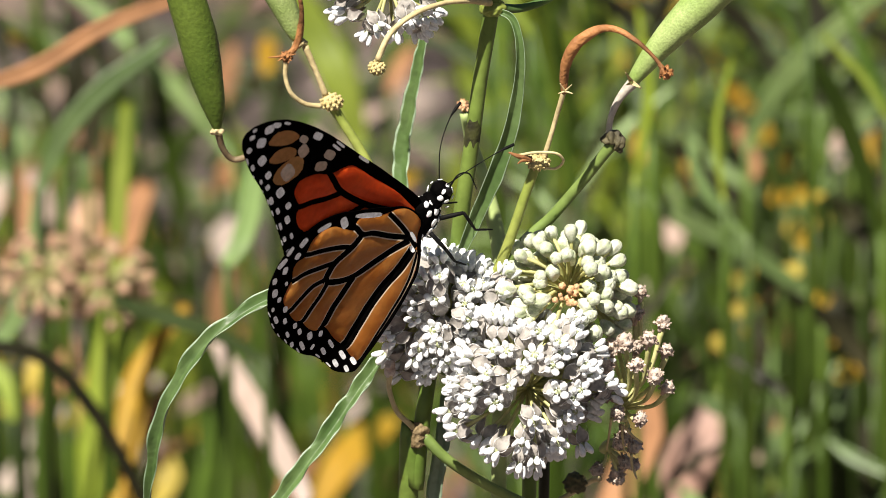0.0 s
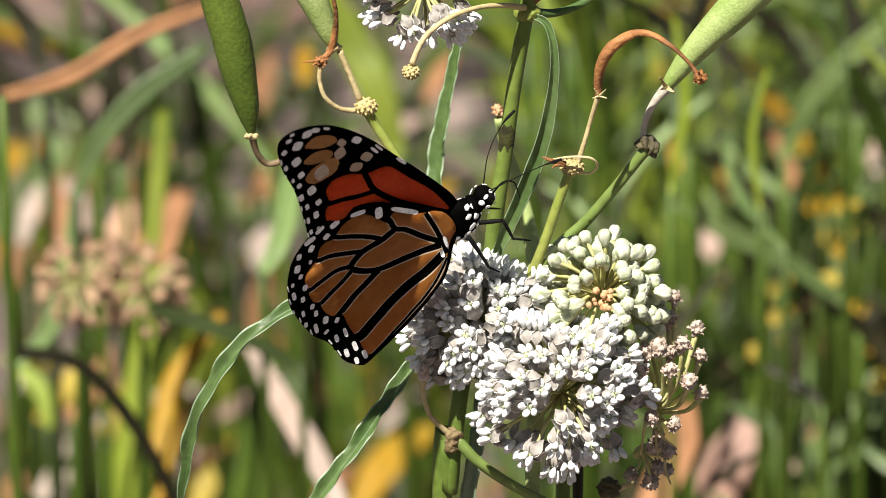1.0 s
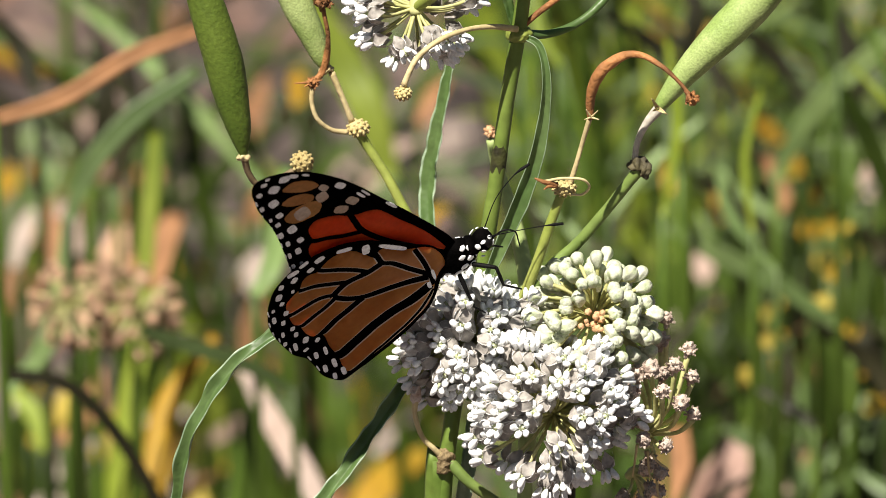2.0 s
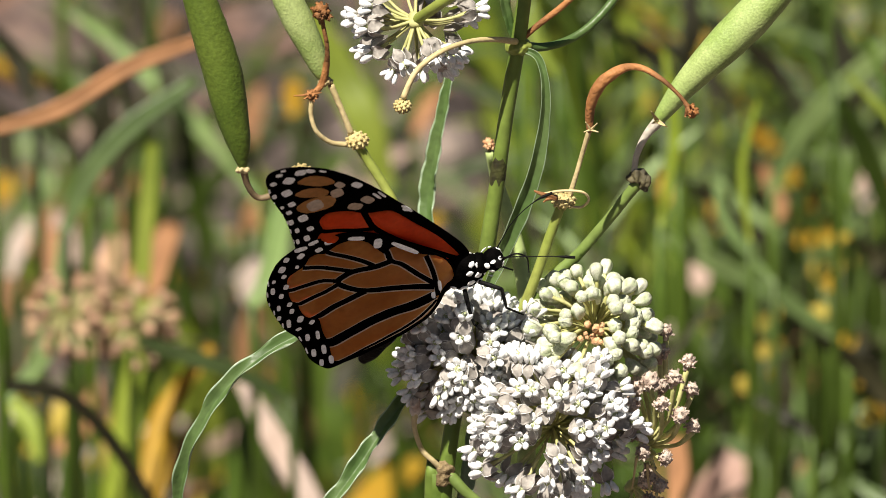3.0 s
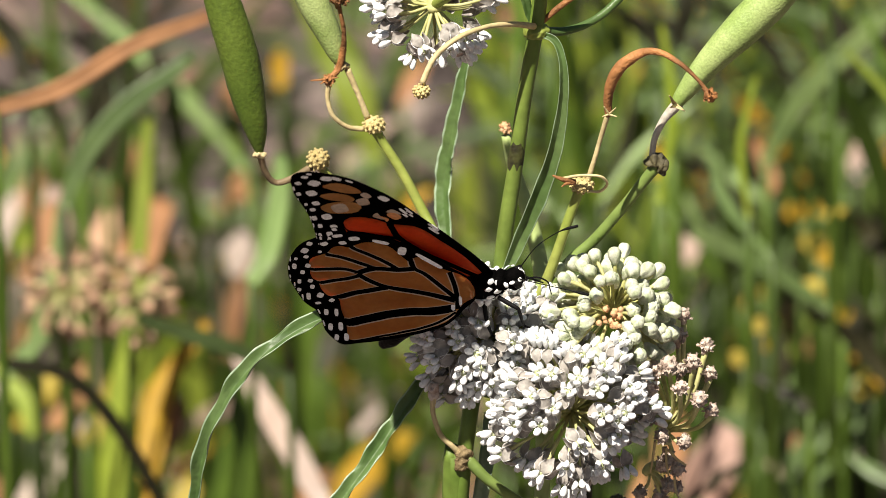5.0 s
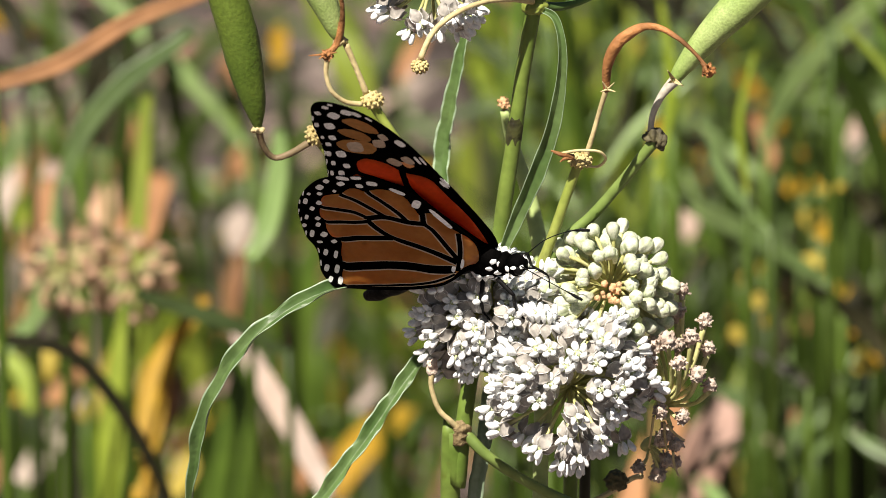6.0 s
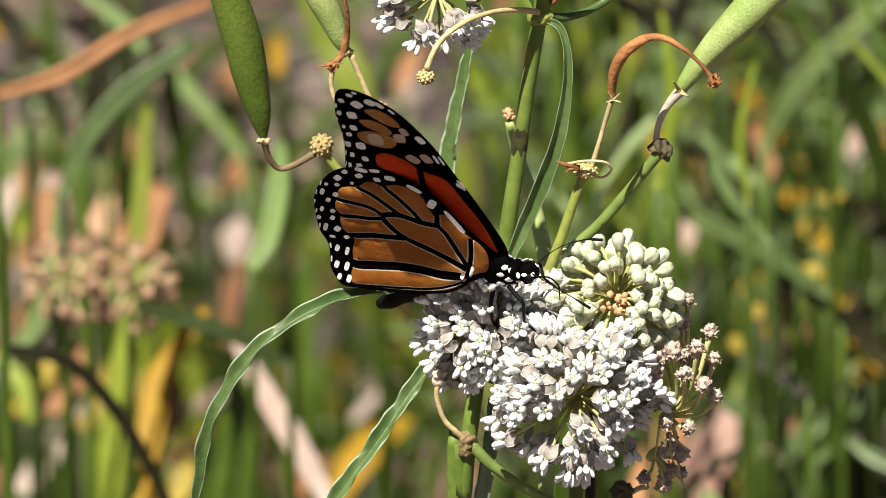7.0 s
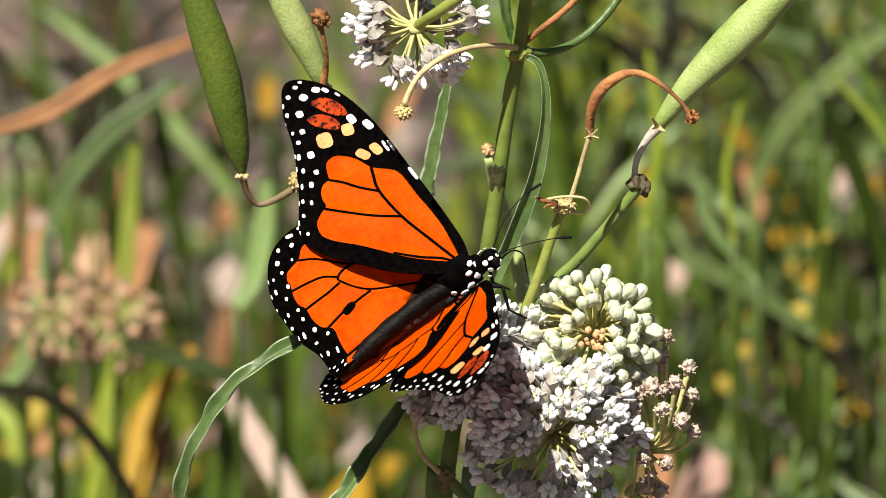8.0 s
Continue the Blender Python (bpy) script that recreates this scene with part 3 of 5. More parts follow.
    for x, y, d in ((1089, 592, 5), (1082, 617, 1), (1106, 607, -2), (1126, 617, 3), (1149, 602, -1), (1179, 622, 2), (1126, 647, -5), (1159, 667, -4),
                    (1181, 687, -2), (1086, 697, -6), (1132, 742, -5), (1094, 732, -7), (1134, 519, 8), (1124, 557, 7), (1172, 572, 6), (1104, 770, 2), (1070, 650, -3)):
        end = at(x, y + 10, d)
        tube(bm, [root, root.lerp(end, 0.5) + AXIS_R * 0.0012 - AXIS_U * 0.001, end], [0.4, 0.38, 0.55], 7, 5)
        ends.append((at(x, y, d), (end - root).normalized() + AXIS_U * 0.6))
    head = part("umbel", bm, M["pedicel"], plant, "withered head of pinkish brown dried flowers", shift=off)
    rnd = random.Random(5)
    for end, d in ends:
        ob = new("dried_floret", DRIED)
        ob.parent = head
        ob.matrix_local = (Matrix.Translation(end - off) @ d.normalized().to_track_quat("Z", "Y").to_matrix().to_4x4()
                           @ Matrix.Rotation(rnd.uniform(0, 6.28), 4, "Z") @ Matrix.Scale(rnd.uniform(0.72, 0.95), 4))
    umbel(plant, at(1075, 790, 12), -AXIS_U * 0.8 + AXIS_R * 0.6 + near * 0.2, 7, 6, (0, 75), "dry", "withered drooping flowers", 15)
    for pts in (((1101, 752, -3), (1102, 778, -3), (1106, 802, -3)), ((1106, 756, -2), (1120, 772, -2), (1137, 784, -2)), ((1117, 804, 4), (1119, 826, 4), (1127, 848, 3)), ((1082, 740, -5), (1078, 770, -4), (1074, 796, -2))):
        stalk("dry_stalk", pts, [0.28, 0.22, 0.16], "straw", sides=6)
    lump("dried_bud", (1018, 856, 14), (2.0, 1.8, 1.9), "char", 0.4)
    stalk("pedicel", [(960, 900, 14), (1000, 880, 14), (1045, 852, 14), (1062, 848, 12)], [0.6, 0.5, 0.5, 0.5], "straw")
    umbel(plant, at(690, -32, 8), AXIS_F * 0.8 - AXIS_U * 0.45 - AXIS_R * 0.15, 30, 10.4, (40, 112), "open", "head of open white flowers seen from its stalk", 16)
    stalk("peduncle", [(690, -32, 8), (735, -62, 2), (800, -110, 0), (885, -190, 10)], [0.9, 1.0, 1.0, 1.1], "stalk")
    return plant


# ---- the butterfly ----
def pairs(text):
    return [tuple(float(c) for c in w.split(",")) for w in text.split()]


def rounded(poly, steps=2):
    """Corner cutting: a closed outline with soft corners."""
    for _ in range(steps):
        poly = [q for a, b in zip(poly, poly[1:] + poly[:1]) for q in
                ((a[0] * 0.78 + b[0] * 0.22, a[1] * 0.78 + b[1] * 0.22), (a[0] * 0.22 + b[0] * 0.78, a[1] * 0.22 + b[1] * 0.78))]
    return poly


def swell(poly, d):
    """The outline moved outwards by d."""
    area = sum(a[0] * b[1] - b[0] * a[1] for a, b in zip(poly, poly[1:] + poly[:1]))
    sign, moved = (1 if area > 0 else -1), []
    for a, b, c in zip(poly[-1:] + poly[:-1], poly, poly[1:] + poly[:1]):
        t = Vector((c[0] - a[0], c[1] - a[1])).normalized()
        moved.append((b[0] + t.y * d * sign, b[1] - t.x * d * sign))
    return moved


def inside(p, poly):
    hit, j = False, len(poly) - 1
    for i in range(len(poly)):
        a, b = poly[i], poly[j]
        if (a[1] > p[1]) != (b[1] > p[1]) and p[0] < (b[0] - a[0]) * (p[1] - a[1]) / (b[1] - a[1]) + a[0]:
            hit = not hit
        j = i
    return hit


def oval(c, rx, ry, turn, sides=12):
    """A spot between round and square."""
    ca, sa = math.cos(turn), math.sin(turn)
    ring = [2 * math.pi * (k + 0.5) / sides for k in range(sides)]
    ring = [(rx * math.copysign(abs(math.cos(a)) ** 0.65, math.cos(a)), ry * math.copysign(abs(math.sin(a)) ** 0.65, math.sin(a))) for a in ring]
    return [(c[0] + x * ca - y * sa, c[1] + x * sa + y * ca) for x, y in ring]


def strip(line, half):
    """A narrow outline of the given half width round an open line."""
    left, right = [], []
    for i, p in enumerate(line):
        q, r = line[max(i - 1, 0)], line[min(i + 1, len(line) - 1)]
        t = Vector((r[0] - q[0], r[1] - q[1])).normalized()
        left.append((p[0] - t.y * half, p[1] + t.x * half))
        right.append((p[0] + t.y * half, p[1] - t.x * half))
    return left + right[::-1]


def curved(line, n=4):
    return [(p.x, p.y) for p in spline([Vector((x, y, 0)) for x, y in line], n)]


def build_wing(body, name, side, outline, field, veins, patches, spots, label, fold=0.0, edging=0.0):
    """One wing: a thin plate cut into black veins and border, coloured cells and pale spots; upper and under side have colours of their own.
    Veins look thinner from above than from beneath."""
    from mathutils.geometry import delaunay_2d_cdt
    field_poly, field_upper, field_under = field
    cores = [strip(line, thin) for line, thin, broad in veins]
    flanks = [strip(line, broad * 1.3) for line, thin, broad in veins]
    rims = [strip(line, broad * 1.3 + edging) for line, thin, broad in veins] if edging else []
    verts, edges = [], []
    for poly in [outline, field_poly] + cores + flanks + rims + [c[0] for c in patches] + [c[0] for c in spots]:
        k = len(verts)
        verts += [Vector(p) for p in poly]
        edges += [(k + i, k + (i + 1) % len(poly)) for i in range(len(poly))]
    xs, ys = [p[0] for p in outline], [p[1] for p in outline]
    x = min(xs)
    while x < max(xs):
        y = min(ys)
        while y < max(ys):
            if inside((x, y), outline):
                verts.append(Vector((x, y)))
            y += 1.25
        x += 1.25
    vs, _, fs, *_ = delaunay_2d_cdt(verts, edges, [], 0, 1e-4)
    fs = [list(f) for f in fs]
    black, cell, flank, rim, group = [], set(), set(), set(), {}
    for n, f in enumerate(fs):
        c = (sum(vs[i].x for i in f) / len(f), sum(vs[i].y for i in f) / len(f))
        if not inside(c, outline):
            continue
        who = None
        for k, (poly, *_) in enumerate(patches + spots):
            if inside(c, poly):
                who = k
        if who is not None:
            group.setdefault(who, []).append(n)
        elif inside(c, field_poly) and not any(inside(c, p) for p in cores):
            cell.add(n)
            if any(inside(c, p) for p in flanks):
                flank.add(n)
            elif any(inside(c, p) for p in rims):
                rim.add(n)
        else:
            black.append(f)

    ribs = [line for line, thin, broad in veins] + [field_poly + field_poly[:1]]
    ribs = [(a[0], a[1], b[0] - a[0], b[1] - a[1]) for line in ribs for a, b in zip(line, line[1:])]

    def bulge(p):
        """The membrane swells between the veins."""
        if not inside(p, field_poly):
            return 0.0
        d = 9.0
        for ax, ay, dx, dy in ribs:
            u = min(max(((p[0] - ax) * dx + (p[1] - ay) * dy) / (dx * dx + dy * dy + 1e-9), 0), 1)
            d = min(d, math.hypot(ax + dx * u - p[0], ay + dy * u - p[1]))
        return math.sin(min(d / 2.0, 1) * math.pi / 2)

    swells = [bulge(p) for p in vs]

    def lift(p, swell_here=0.0):
        return -0.5 * swell_here + fold * max(0, 4.6 - p.y) ** 2 + 0.3 * math.sin(min(max(p.y, 0) / 45, 1) * math.pi) + 0.03 * math.sin(p.x * 1.3 + p.y * 0.5)

    def plate(picked, thick, under_black=(), soft=False, under_rim=()):
        bm = bmesh.new()
        top, low, count = {}, {}, set()
        for f in picked:
            for i in f:
                if i not in top:
                    z = lift(vs[i], swells[i])
                    top[i] = bm.verts.new(Vector((vs[i].x, vs[i].y * side, z + thick)) * 1e-3)
                    low[i] = bm.verts.new(Vector((vs[i].x, vs[i].y * side, z - thick)) * 1e-3)
            count.update(zip(f, f[1:] + f[:1]))
        for n, f in enumerate(picked):
            up, dn = [top[i] for i in f], [low[i] for i in f][::-1]
            bm.faces.new(up if side > 0 else up[::-1]).smooth = soft
            under = bm.faces.new(dn if side > 0 else dn[::-1])
            under.material_index, under.smooth = 2 if n in under_black else 3 if n in under_rim else 1, soft
        for a, b in count:
            if (b, a) not in count:
                q = [top[a], low[a], low[b], top[b]]
                bm.faces.new(q if side > 0 else q[::-1])
        return bm

    wing = part(name, plate(black, 0.075), [M["black"], M["black"]], body, label, smooth=False)
    owner = {}
    for n in cell:
        f = fs[n]
        for a, b in zip(f, f[1:] + f[:1]):
            owner[(a, b)] = n
    left = set(cell)
    while left:
        todo, piece = [min(left)], []
        left.discard(todo[0])
        while todo:
            n = todo.pop()
            piece.append(n)
            f = fs[n]
            for a, b in zip(f, f[1:] + f[:1]):
                m = owner.get((b, a))
                if m in left:
                    left.discard(m)
                    todo.append(m)
        if len(piece) > 3:
            dark = {k for k, n in enumerate(piece) if n in flank}
            edged = {k for k, n in enumerate(piece) if n in rim}
            part("wing_cell", plate([fs[n] for n in piece], 0.068, dark, True, edged), [M[field_upper], M[field_under], M["black"], M["edging"]], wing, smooth=False)
    for k, (poly, upper, under) in enumerate(patches + spots):
        if k in group:
            mids = [Vector((sum(vs[i].x for i in fs[n]), sum(vs[i].y for i in fs[n]))) / len(fs[n]) for n in group[k]]
            dark = {j for j, c in enumerate(mids) if any(inside(c, p) for p in flanks)} if under == field_under else ()
            edged = {j for j, c in enumerate(mids) if any(inside(c, p) for p in rims)} if under == field_under else ()
            part("wing_cell" if k < len(patches) else "wing_spot", plate([fs[n] for n in group[k]], 0.07 if k < len(patches) else 0.085, dark, False, edged),
                 [M[upper], M[under], M["black"], M["edging"]], wing, smooth=False)
    return wing


def build_butterfly():
    body = thing("butterfly", (0, 0, HEIGHT), "orange and black butterfly with white-spotted borders feeding on white flowers", "butterfly")
    rnd = random.Random(21)
    def two_sided(rims, share):
        """Each spot is broad beneath and small above."""
        cores = []
        for rim in rims:
            c = (sum(p[0] for p in rim) / len(rim), sum(p[1] for p in rim) / len(rim))
            cores.append([(c[0] + (p[0] - c[0]) * share, c[1] + (p[1] - c[1]) * share) for p in rim])
        return [(rim, "black", "white") for rim in rims] + [(core, "white", "white") for core in cores]

    fore = rounded(pairs("-1.3,-2.8 -0.3,-3.1 1.2,-2.2 2.4,1.8 2.8,6.4 3.1,10.9 3.4,15.3 3.5,20.3 3.8,25.5 4.0,30.5 3.9,35.1 3.5,39.1 2.8,42.7 1.9,45.1 0.6,47.6 -1.3,49.9 "
                         "-3.1,50.9 -4.6,50.7 -6.0,49.3 -7.1,47.1 -8.3,45.0 -9.1,42.6 -10.0,39.6 -11.1,36.8 -12.6,33.7 -14.2,30.7 -15.8,27.7 -17.6,24.9 -19.3,22.4 -20.2,20.4 "
                         "-20.5,18.3 -19.3,14.6 -17.7,12.0 -15.0,8.5 -13.1,5.8 -10.5,2.7 -7.6,0.2 -5.5,-1.4 -2.8,-3.0"), 2)
    fore_field = (rounded(pairs("-0.5,-1.7 0.0,-0.0 0.5,2.6 1.2,6.9 1.3,11.1 1.2,14.8 1.4,18.3 1.4,21.0 0.7,22.6 -1.6,24.7 -2.3,25.9 -3.0,28.3 -4.2,30.1 -5.8,31.5 -7.5,31.3 -8.3,30.5 "
                                "-9.1,28.7 -9.4,27.5 -10.7,27.4 -11.5,26.9 -12.4,25.7 -12.9,24.3 -12.9,22.9 -14.8,22.1 -16.4,20.9 -17.1,19.0 -17.1,17.5 -15.8,15.3 -13.0,12.2 -10.4,8.7 "
                                "-8.1,5.5 -5.9,2.9 -2.9,0.0"), 1), "orange", "red")
    fore_veins = [(curved(pairs(t)), 0.27, 0.44) for t in (
        "-0.7,-1.7 -2.1,5.2 -3.5,12.8 -3.7,20.0 -2.6,23.7 -1.8,25.8",
        "-3.5,12.8 -7.4,16.1 -10.9,19.7 -14.1,23.3",
        "-3.7,20.0 -6.1,22.9 -7.8,25.6 -9.9,28.0",
        "-0.8,-1.9 -2.8,0.9 -5.6,3.3 -9.0,7.1")]
    fore_patches = [(rounded(swell(pairs(t), 0.25), 1), upper, "brown") for t, upper in (
        ("-2.9,44.4 -0.6,44.0 0.7,41.9 1.2,39.6 1.0,37.9 -0.7,39.2 -1.9,41.5", "rust"),
        ("-5.4,41.6 -3.2,41.2 -1.6,39.1 -1.3,36.9 -2.2,36.2 -3.8,37.9 -5.0,39.7", "rust"),
        ("-7.6,38.0 -5.5,38.2 -2.3,36.0 -2.1,33.6 -4.1,32.5 -7.4,34.5 -8.1,36.6", "black"))]
    # spots: centre, half length, half width, turn
    fore_spots = [(oval((x, y), a, b, radians(t)), upper, under) for x, y, a, b, t, upper, under in (
        (-5.4, 35.5, 1.77, 1.43, 72, "cream", "dusty"),
        (-0.8, 35.0, 1.42, 1.12, 70, "cream", "dusty"),
        (1.0, 36.6, 1.14, 0.70, 90, "white", "dusty"),
        (-1.6, 28.6, 1.45, 0.94, 112, "cream", "dusty"),
        (0.9, 28.2, 1.46, 0.91, 93, "cream", "dusty"),
        (2.7, 33.7, 1.22, 0.71, 95, "white", "white"),
        (2.6, 27.7, 1.36, 0.28, 85, "white", "white"),
        (3.4, 27.2, 1.36, 0.24, 85, "white", "white"),
        (3.2, 19.5, 1.64, 0.32, 88, "white", "white"))]
    fore_spots += two_sided([oval((x, y), a * 1.3, b * 1.3, radians(t)) for x, y, a, b, t in pairs(
        "-3.2,46.1,0.84,0.74,112 -5.8,43.3,0.84,0.71,77 -9.1,34.3,0.84,0.68,72 -0.5,46.2,0.82,0.67,130 0.8,45.1,0.80,0.40,111 -1.9,49.4,0.37,0.29,133 "
        "-3.2,48.9,0.49,0.38,133 -5.4,47.8,0.50,0.43,83 -7.5,39.7,0.64,0.52,72 -7.7,44.5,0.54,0.32,63 -9.1,40.4,0.44,0.24,62 -9.4,38.0,0.49,0.40,72 "
        "-11.1,35.2,0.73,0.36,61 -12.1,32.1,0.58,0.32,62 -10.4,30.4,0.59,0.48,72 -12.6,28.6,0.73,0.44,63 -14.2,29.2,0.68,0.24,60 -15.8,26.4,0.49,0.28,62 "
        "-14.7,25.2,0.54,0.28,62 -17.4,23.6,0.44,0.32,67 -18.9,19.8,0.39,0.32,72 -20.0,20.8,0.53,0.20,60 -21.1,19.1,0.39,0.32,72 -7.2,46.6,0.58,0.16,60 "
        "-9.2,42.7,0.58,0.16,60 -10.7,38.3,0.58,0.16,60 -11.6,35.7,0.58,0.16,60 -12.9,33.1,0.58,0.16,60 -14.7,29.9,0.58,0.16,60 -16.6,26.5,0.58,0.16,60 "
        "-18.9,22.8,0.58,0.16,60 2.0,42.9,0.64,0.21,104")], 0.72)
    hind = rounded(pairs("-0.8,-2.7 0.8,-1.5 1.5,0.1 1.6,3.0 1.0,5.0 0.0,6.9 -0.6,8.9 -1.8,11.3 -3.4,14.5 -4.1,16.3 -6.0,18.9 -8.1,20.9 -10.5,22.2 -13.1,23.1 -15.6,23.6 "
                         "-18.2,23.5 -20.7,23.0 -23.1,21.8 -25.4,19.7 -27.4,17.2 -28.8,14.6 -29.4,12.1 -29.8,9.9 -30.1,7.7 -30.3,5.5 -30.0,3.8 -29.6,2.1 -29.8,-0.4 -30.4,-2.8 "
                         "-30.1,-4.3 -29.3,-5.8 -28.5,-6.6 -25.8,-6.8 -22.1,-7.0 -18.5,-7.1 -14.7,-7.1 -10.8,-6.8 -7.4,-6.3 -4.9,-5.1 -2.9,-3.7"), 2)
    hind_field = (rounded(pairs("0.4,-1.6 1.2,0.5 1.3,3.0 0.4,5.2 -0.7,6.2 -2.8,9.1 -3.6,11.9 -4.9,12.4 -6.4,11.2 -6.8,13.8 -7.2,16.9 -9.0,18.9 -11.3,19.5 -13.6,19.1 -14.5,18.7 "
                                "-15.7,19.8 -17.3,19.7 -19.1,18.2 -20.9,18.0 -22.6,17.7 -23.7,16.4 -24.2,14.6 -25.0,13.4 -25.5,11.5 -24.9,10.4 -25.7,7.7 -25.6,5.6 -24.6,4.8 -24.0,3.9 "
                                "-25.2,0.9 -25.5,-1.0 -25.6,-2.1 -26.6,-4.3 -26.8,-6.2 -22.5,-6.4 -18.1,-6.5 -12.4,-6.4 -7.9,-5.9 -5.4,-4.8 -4.1,-3.6 -1.9,-2.2"), 1), "orange", "tan")
    hind_veins = [(curved(pairs(t)), a, b) for t, a, b in (
        ("-4.0,-3.4 -3.0,-1.1 -1.9,2.1 -0.9,6.2", 0.21, 0.34),
        ("-3.2,-0.7 -4.4,2.9 -5.3,7.2 -6.3,9.3 -5.8,11.7 -5.7,13.9", 0.21, 0.4),
        ("-6.3,9.3 -9.2,9.9 -13.0,11.4 -15.8,11.3 -16.9,10.5", 0.22, 0.52),
        ("-9.2,9.9 -10.2,12.6 -11.9,15.8 -14.0,19.0", 0.21, 0.37),
        ("-13.0,11.4 -14.9,13.9 -17.1,16.6 -19.4,18.2", 0.21, 0.37),
        ("-16.5,11.1 -18.4,12.8 -21.0,13.7 -24.5,14.4", 0.22, 0.37),
        ("-16.9,10.0 -19.7,9.9 -22.6,10.0 -25.2,10.1", 0.22, 0.37),
        ("-3.5,-1.3 -6.5,0.8 -9.7,2.7 -13.8,5.4 -15.7,7.9 -16.8,10.5", 0.2, 0.48),
        ("-13.9,5.2 -17.2,5.3 -20.2,5.3 -23.0,5.0 -24.9,4.7", 0.22, 0.52),
        ("-4.4,-2.8 -8.3,-2.7 -11.7,-2.1 -15.1,-1.7 -18.9,-1.7 -22.8,-1.9 -26.2,-2.0", 0.2, 0.68),
        ("-4.7,-4.0 -7.0,-4.9 -10.9,-5.8 -16.0,-6.1 -21.6,-6.2 -26.9,-6.3", 0.12, 0.17))]
    hind_spots = two_sided([oval((x, y), a, b, radians(t)) for x, y, a, b, t in pairs(
        "-14.6,22.9,1.01,0.50,178 -17.2,22.8,1.21,0.59,166 -12.2,21.1,1.04,0.65,169 -14.8,20.5,0.71,0.58,-177 -18.1,21.2,0.78,0.58,-158 -20.6,22.0,0.71,0.51,43 "
        "-22.5,20.2,0.86,0.64,39 -20.1,19.0,0.48,0.33,50 -23.2,18.3,0.58,0.44,35 -25.3,18.2,0.48,0.33,50 -26.7,16.1,0.93,0.41,62 -24.3,15.5,0.70,0.49,47 "
        "-26.2,13.9,0.68,0.43,54 -28.2,11.3,0.74,0.34,62 -26.2,10.9,0.63,0.45,45 -26.8,9.0,0.68,0.43,54 -28.9,6.4,1.20,0.41,64 -26.7,6.1,0.84,0.59,47 "
        "-29.5,8.9,0.62,0.40,53 -25.5,4.0,0.60,0.45,-152 -28.3,3.9,0.59,0.37,-176 -28.1,1.1,0.85,0.42,63 -26.3,0.6,1.05,0.36,65 -29.0,-2.5,0.85,0.44,61 "
        "-27.1,-2.8,1.0,0.44,64 -27.1,-5.2,0.8,0.45,63 -28.9,-4.9,0.68,0.40,57 -26.2,18.7,1.06,0.14,66 -27.9,15.9,0.79,0.14,66 -29.0,13.3,0.53,0.14,65 "
        "-29.4,10.8,0.66,0.14,66 -30.0,6.6,0.80,0.17,66 -29.3,1.6,0.67,0.16,82 -29.8,-1.4,0.73,0.15,76")], 0.6)
    hind_spots += [(oval((x, y), a, b, radians(t)), "black", "white") for x, y, a, b, t in pairs(
        "-8.2,18.7,1.54,0.53,140 -5.9,14.9,1.29,0.77,57 -2.8,10.5,3.14,0.51,112 -2.6,-1.6,1.26,0.31,65 -4.6,-2.7,0.74,0.37,61")]
    hind_patches = [(rounded(pairs("0.6,-2.4 0.6,1.8 -4.5,1.6 -10,-0.3 -16,-2.2 -22,-5 -26,-6 -22,-6.9 -14.5,-7 -7.4,-6 -3,-3.6"), 1), "fuzz", "tan"),
                    (oval((-19.2, 5.2), 1.5, 0.75, 0.2), "black", "tan")]
    def tuck(poly):
        """The inner edge of the far hindwing lies folded along the body."""
        return [(x, y if y > -1 else -1 + (y + 1) * 0.3) for x, y in poly]

    wings = {}
    for key, side in (("L", 1), ("R", -1)):
        wings["f" + key] = build_wing(body, "forewing", side, fore, fore_field, fore_veins, fore_patches, fore_spots, "orange forewing with black veins and spotted tip")
        bend = tuck if side > 0 else list
        wings["h" + key] = build_wing(body, "hindwing", side, bend(hind), (bend(hind_field[0]), *hind_field[1:]), [(bend(v), *w) for v, *w in hind_veins],
                                      [(bend(p), *c) for p, *c in hind_patches[side < 0:]], [(bend(p), *c) for p, *c in hind_spots],
                                      "rounded hindwing, tan beneath, with spotted black border", fold=-0.02, edging=0.2)

    def mm(*v):
        return Vector(v) * 1e-3

    part("thorax", blob(bmesh.new(), mm(0.2, 0, 1.5), (4.2, 2.3, 4.0), 0.12, 1500), M["fur"], body)
    head = part("head", blob(bmesh.new(), mm(6.0, 0, 1.4), (2.0, 2.1, 1.9), 0.12, 1500), M["fur"], body)
    for s in (1, -1):
        part("eye", blob(bmesh.new(), mm(6.6, 1.35 * s, 1.6), (1.0, 0.75, 1.1), 0.02), M["limb"], head)
    part("neck", blob(bmesh.new(), mm(3.6, 0, 1.8), (1.6, 2.0, 2.0), 0.15, 1500), M["fur"], body)
    bm = bmesh.new()
    tube(bm, [mm(0.5, 0, 0.2), mm(-5.5, 0, -2.2), mm(-12.5, 0, -6.2), mm(-18.5, 0, -10.2), mm(-22.5, 0, -12.6)],
         [1.5, 1.7, 1.55, 1.8, 1.6, 1.8, 1.6, 1.75, 1.5, 1.6, 1.3, 0.9], 14, 10, 0.08)
    abdomen = part("abdomen", bm, M["belly"], body, "grey-black ringed abdomen")
    bm = bmesh.new()
